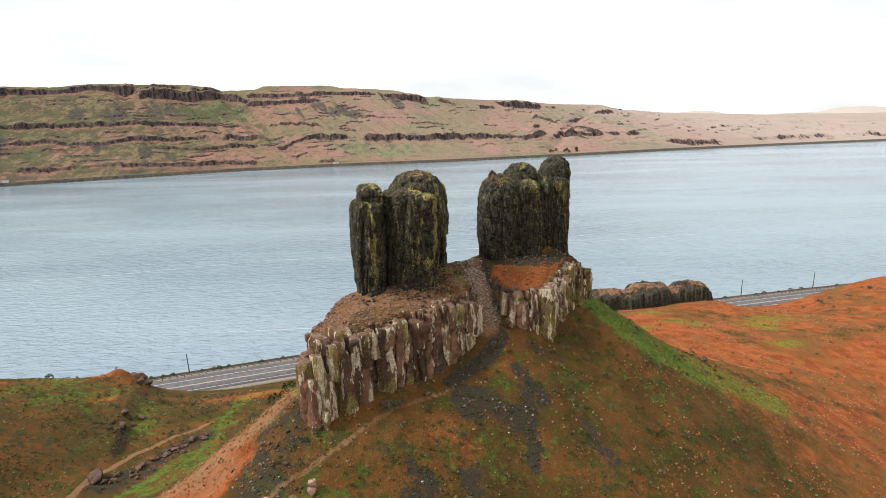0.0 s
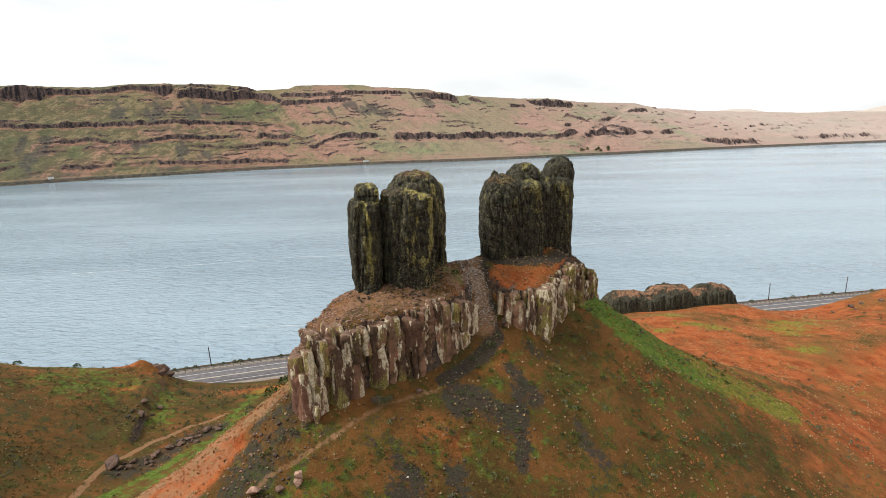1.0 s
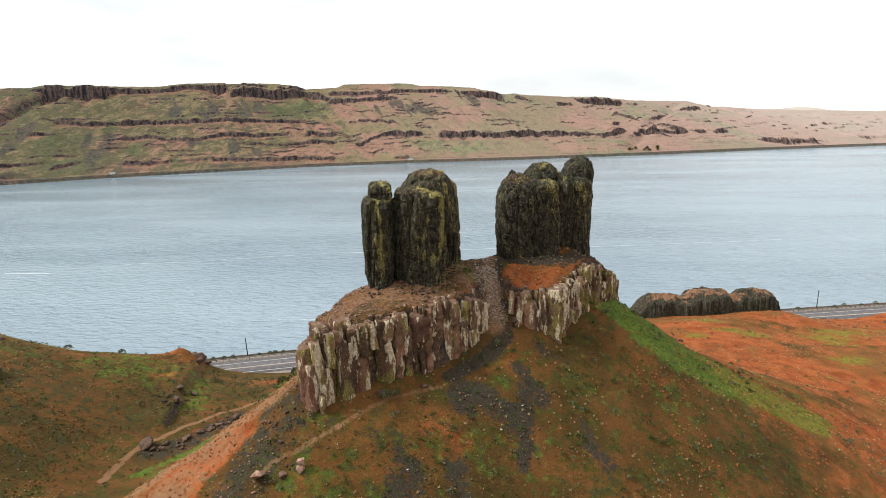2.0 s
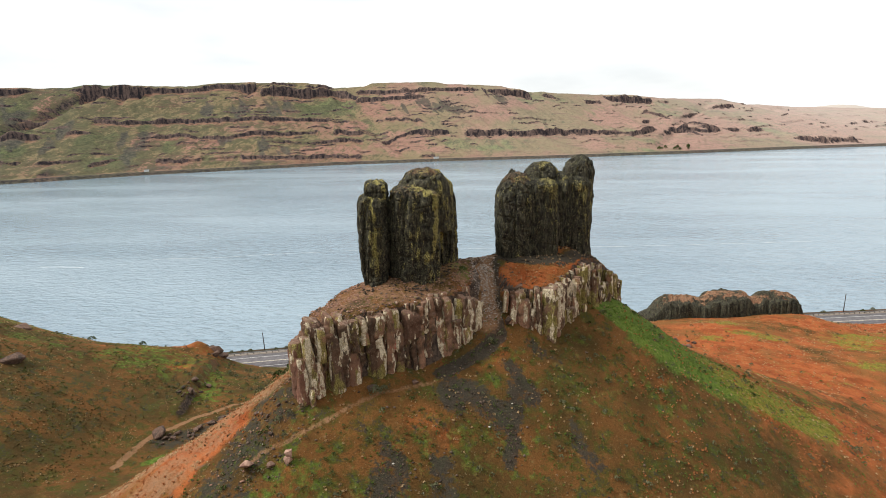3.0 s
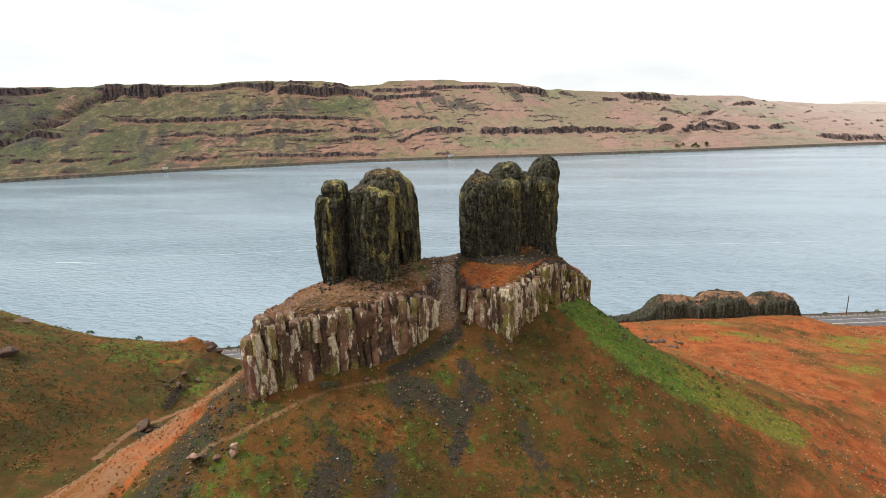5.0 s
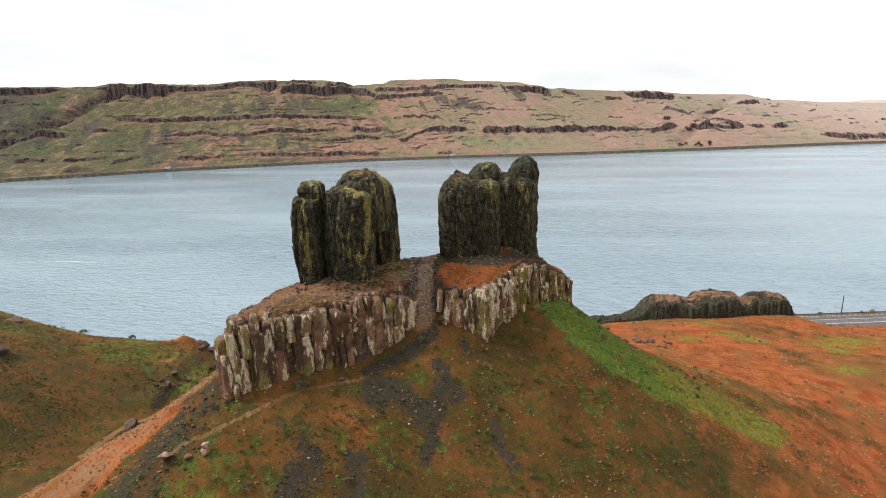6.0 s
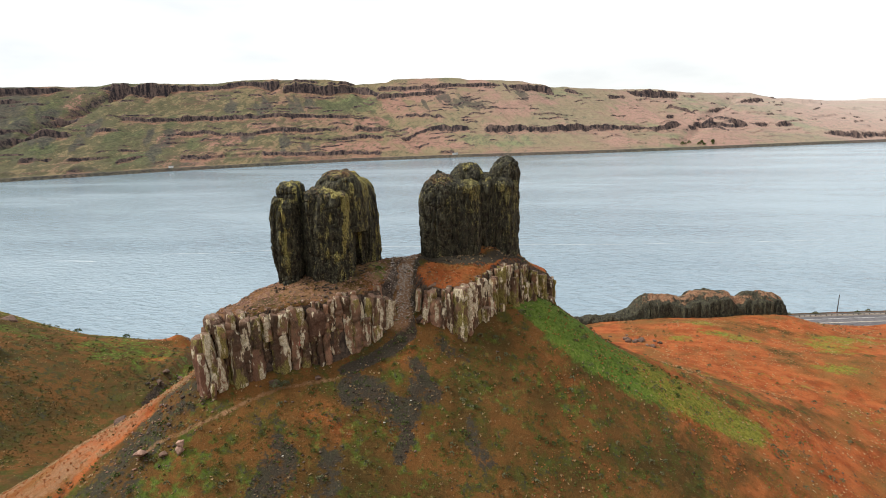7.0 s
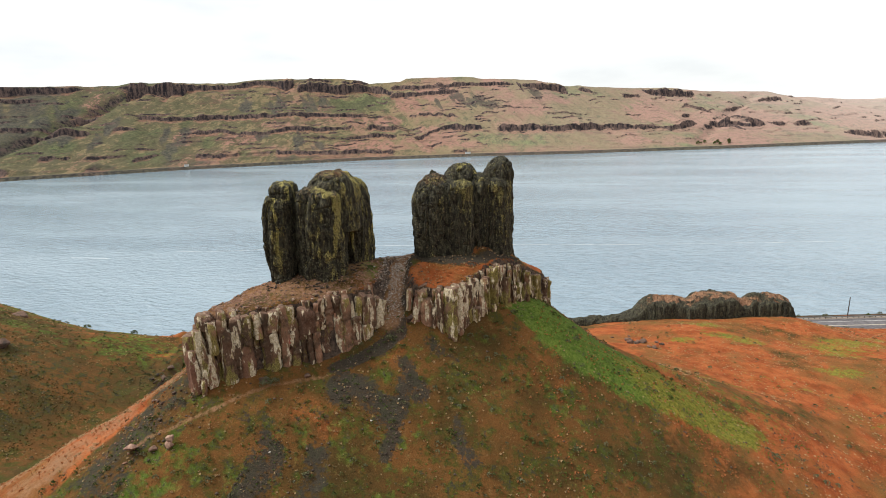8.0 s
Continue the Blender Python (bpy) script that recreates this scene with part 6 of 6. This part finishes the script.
    p = np.concatenate([spread(rs, 2200, face, lambda x, y: off_spur(x, y) & clumpy(x, y, 0.05, 97, 4) & (x < 44)), spread(rs, 300, field, lambda x, y: clumpy(x, y, 0.0, 98, 10)), spread(rs, 420, west, off_spur)])
    scatter("low_shrubs", bush, p, rs.uniform(0.4, 1.15, len(p)), 3, SHRUB, "small dark green shrubs dotted over the slopes", "shrubs")
    p = np.concatenate([spread(rs, 260, face, off_spur), spread(rs, 200, field), spread(rs, 200, west, off_spur), spread(rs, 240, (-76, -50, 95, 130))])
    scatter("sagebrush", bush, p, rs.uniform(0.6, 1.5, len(p)), 4, SAGE, "grey-green sagebrush clumps on the dry slopes", "shrubs")
    near_scree = lambda x, y: (near_line(x, y, (2.9, 58.2), (9.6, 57.8)) < 2.2) | (near_line(x, y, (11.4, 62), (9.8, 62), (9.8, 55.6)) < 1.6) | (near_line(x, y, (-1, 49.6), (-3, 45)) < 2.2) | (near_line(x, y, (2.6, 52.4), (2.4, 46.5)) < 2) | (near_line(x, y, (4, 78), (5.4, 68)) < 2.0) | (near_line(x, y, (6.6, 69.4), (7.5, 67.4), (6.1, 65.6), (4.4, 64.0), (1.0, 61.2)) < 0.9) | (near_line(x, y, (-14.0, 53.3), (-16.5, 46)) < 3.2)
    shelf_top = lambda x, y: (inside_distance(x, y, SHELF_EDGE) > 0.1) & (x < 7) & (y < 80)
    rim = lambda x, y: (np.abs(inside_distance(x, y, SHELF_EDGE) - 0.6) < 0.9) & (y < 92)
    p = np.concatenate([spread(rs, 12000, face, near_scree), spread(rs, 1500, (-15, 8, 53, 80), shelf_top), spread(rs, 5000, (-15, 25, 53, 92), rim), spread(rs, 450, face, off_spur), spread(rs, 700, field)])
    def foot(x, y):
        d = np.full(x.shape, 9.0)
        for cx, cy, rx, ry in ((-7.6, 67.1, 2.45, 3.4), (-3.6, 69.9, 3.7, 4.7), (-1.9, 76.6, 2.3, 3.5), (8.6, 81.9, 3.0, 4.2), (12.2, 82.6, 2.9, 3.9), (16.8, 86.1, 2.75, 3.7)):
            d = np.minimum(d, np.hypot((x - cx) / (rx + 0.7), (y - cy) / (ry + 0.7)))
        return (d > 0.8) & (d < 1.0 + 0.16 * np.abs(fbm(x, y, 0, 2.0, 2, 99))) & (inside_distance(x, y, SHELF_EDGE) > 0.2)

    q = spread(rs, 9000, (-12, 21, 61, 92), foot)
    scatter("pillar_rubble", stone, q, 0.05 + 0.24 * rs.random_sample(len(q)) ** 3, 6, PILLAR_SCREE, "black broken stones heaped round the pillars' feet", "stones")
    q = np.concatenate([spread(rs, 5000, (-15, 5, 53, 72), lambda x, y: (np.abs(inside_distance(x, y, SHELF_EDGE) - 0.9) < 1.3) & (x < 4.5)), spread(rs, 9000, (-15, 6, 55, 80), lambda x, y: shelf_top(x, y) & clumpy(x, y, -0.2, 100, 3)), spread(rs, 350, (-22, -10, 40, 56), lambda x, y: near_line(x, y, (-14, 52.5), (-17, 45)) < 4)])
    scatter("shelf_rubble", stone, q, 0.03 + 0.17 * rs.random_sample(len(q)) ** 3, 7, RUBBLE, "reddish-brown rubble strewn over the shelf and its rim", "stones")
    q = spread(rs, 30000, (0, 10, 62, 81), lambda x, y: near_line(x, y, (3.2, 79.6), (4.7, 75), (5.0, 71), (5.8, 69.6)) < 2.1 * rs.random_sample(x.shape))
    scatter("gully_stones", stone, q, 0.025 + 0.11 * rs.random_sample(len(q)) ** 3, 8, GULLY, "pale grey stones lying in the gully between the pillars", "stones")
    scatter("loose_stones", stone, p, 0.04 + 0.19 * rs.random_sample(len(p)) ** 3, 5, SCREE, "loose grey and brown stones lying on slopes and shelf", "stones")


build_cover()


def build_shrubs():
    rng = random.Random(77)
    kinds = []
    for k in range(4):
        v, f = leaf_cloud(rng, 150, 0.9, 0.95, 0.13)
        kinds.append(mesh_of("shrub", v, f, SHRUB if k % 2 else SAGE))
    spots = [beside_road(x, 7.8 + rng.uniform(0, 2.2))[:2] for x in (-84, -81, -78.5, -71, -68, -66.5, -64, -55, -49, 104, 112, 126, 131, 137, 143, 148, 153, 160, 166)]
    for k, (x, y) in enumerate(spots):
        ob = new("shrub", kinds[k % 4])
        s = rng.uniform(0.6, 1.25)
        ob.matrix_basis = pose(x, y, ground_at(x, y) - 0.05, 0, 0, rng.uniform(0, 360)) @ Matrix.Diagonal((s, s, s, 1))
        tagged(ob, "dark scrubby bush growing behind the guardrail", "shrub", "roadside shrubs")
    for k, (x, y, s, what) in enumerate(((-5.4, 56.1, 0.9, "pale grey-green bush at the foot of the cliff"), (-4.6, 56.7, 0.7, "pale grey-green bush at the foot of the cliff"), (17.9, 72.3, 0.5, "pale dry bush under the column cliff"), (57.5, 83.6, 0.8, "pale dry bush on the rust-red slope"),
                                   (-107, 121, 1.3, "dark bush on the crest of the mound"), (-96, 126, 1.2, "dark bush on the crest of the mound"), (-15.2, 61.5, 1.0, "dark bush at the edge of the shelf"), (-17, 60, 1.2, "dark bush clinging to the spur"), (-18.5, 59, 1.1, "dark bush clinging to the spur"), (-20.5, 57.5, 0.8, "grey bush clinging to the spur"), (2.2, 71.5, 0.7, "green bush beside the gully path"))):
        ob = new("shrub", kinds[0 if "pale" in what or "grey" in what else 1])
        ob.matrix_basis = pose(x, y, ground_at(x, y) - 0.05, 0, 0, 50 * k) @ Matrix.Diagonal((s, s, s, 1))
        tagged(ob, what, "shrub")


build_shrubs()


# ---- foam on the river ----
def build_foam(points, width, seed):
    """A thin drifting line of foam on the water."""
    chain = np.array(points, float)
    t = np.linspace(0, len(chain) - 1, 120)
    x, y = np.interp(t, range(len(chain)), chain[:, 0]), np.interp(t, range(len(chain)), chain[:, 1])
    wob = 0.9 * fbm(x, y, 0, 14, 3, seed)
    half = width * (0.35 + 0.65 * np.clip(0.5 + fbm(x, y, 5, 9, 3, seed + 1), 0, 1))
    z = np.full(len(x), 0.05)
    v = np.concatenate([np.c_[x, y + wob - half, z], np.c_[x, y + wob + half, z]])
    me = mesh_of("foam_streak", v, grid_faces(len(x), 2), FOAM)
    return tagged(new("foam_streak", me), "thin pale line of foam drifting on the river", "foam", "foam lines", kind="structure")


build_foam([(-225, 292), (-186, 300), (-151, 313), (-106, 326), (-58, 331), (-13, 341), (47, 348), (112, 360), (170, 373)], 0.45, 601)
build_foam([(-282, 268), (-268, 269.5), (-253, 269)], 0.7, 602)
build_foam([(-90, 206), (-71, 207), (-48, 209)], 0.3, 603)


# ---- far shore: a few trees and two small buildings ----
def far_tree(x, y, z, height, seed):
    rng = random.Random(seed)
    base = base_of("tree", x, y, z, "small dark green tree on the far shore", "tree", "far shore trees")
    bm = bmesh.new()
    bmesh.ops.create_cone(bm, cap_ends=True, segments=7, radius1=height * 0.05, radius2=height * 0.02, depth=height * 0.6, matrix=Matrix.Translation((0, 0, height * 0.3)))
    me = bpy.data.meshes.new("trunk")
    bm.to_mesh(me)
    bm.free()
    me.materials.append(OLD_WOOD)
    trunk = part("trunk", me, base)
    trunk.matrix_parent_inverse = Matrix.Identity(4)
    v, f = leaf_cloud(rng, 220, height * 0.5, height * 0.75, height * 0.09)
    v[:, 2] += height * 0.2
    crown = part("crown", mesh_of("crown", v, f, SHRUB), base)
    crown.matrix_parent_inverse = Matrix.Identity(4)


def far_hut(x, y, z, length, turn, label):
    base = base_of("shed", x, y, z, label, "shed")
    vs, fs = boxes([((0, 0, 1.4), (length / 2, 2.0, 1.4), 0)])
    wall = part("wall", mesh_of("wall", vs, fs, PAINT), base)
    half, eave = length / 2 + 0.3, 2.4
    v = [(-half, -eave, 2.7), (half, -eave, 2.7), (half, eave, 2.7), (-half, eave, 2.7), (-half, 0, 3.9), (half, 0, 3.9)]
    roof = part("roof", mesh_of("roof", v, [(0, 1, 5, 4), (2, 3, 4, 5), (0, 4, 3), (1, 2, 5), (3, 2, 1, 0)], STEEL), base)
    for ob in (wall, roof):
        ob.matrix_parent_inverse = Matrix.Identity(4)
    base.rotation_euler = (0, 0, radians(turn))


def build_far_shore():
    rng = random.Random(5)
    for k in range(11):
        s, u = 285 + rng.uniform(-34, 40), 34 + rng.uniform(-4, 14)
        x, y = s - 0.42 * u, float(shore_y(np.array([s]))[0]) + 0.9 * u
        z = float(far_profile(np.array([s]), np.array([u]))[0][0]) - 0.3
        far_tree(x, y, z, rng.uniform(5, 9), 700 + k)
    for s, length, turn, label in ((-222, 11.0, 20, "long pale shed on the far embankment"), (-700, 8.0, 42, "small white shed at the far water's edge")):
        u = 11.0
        z = float(far_profile(np.array([float(s)]), np.array([u]))[0][0]) - 0.2
        far_hut(s - 0.42 * u, float(shore_y(np.array([s]))[0]) + 0.9 * u, z, length, turn, label)


build_far_shore()
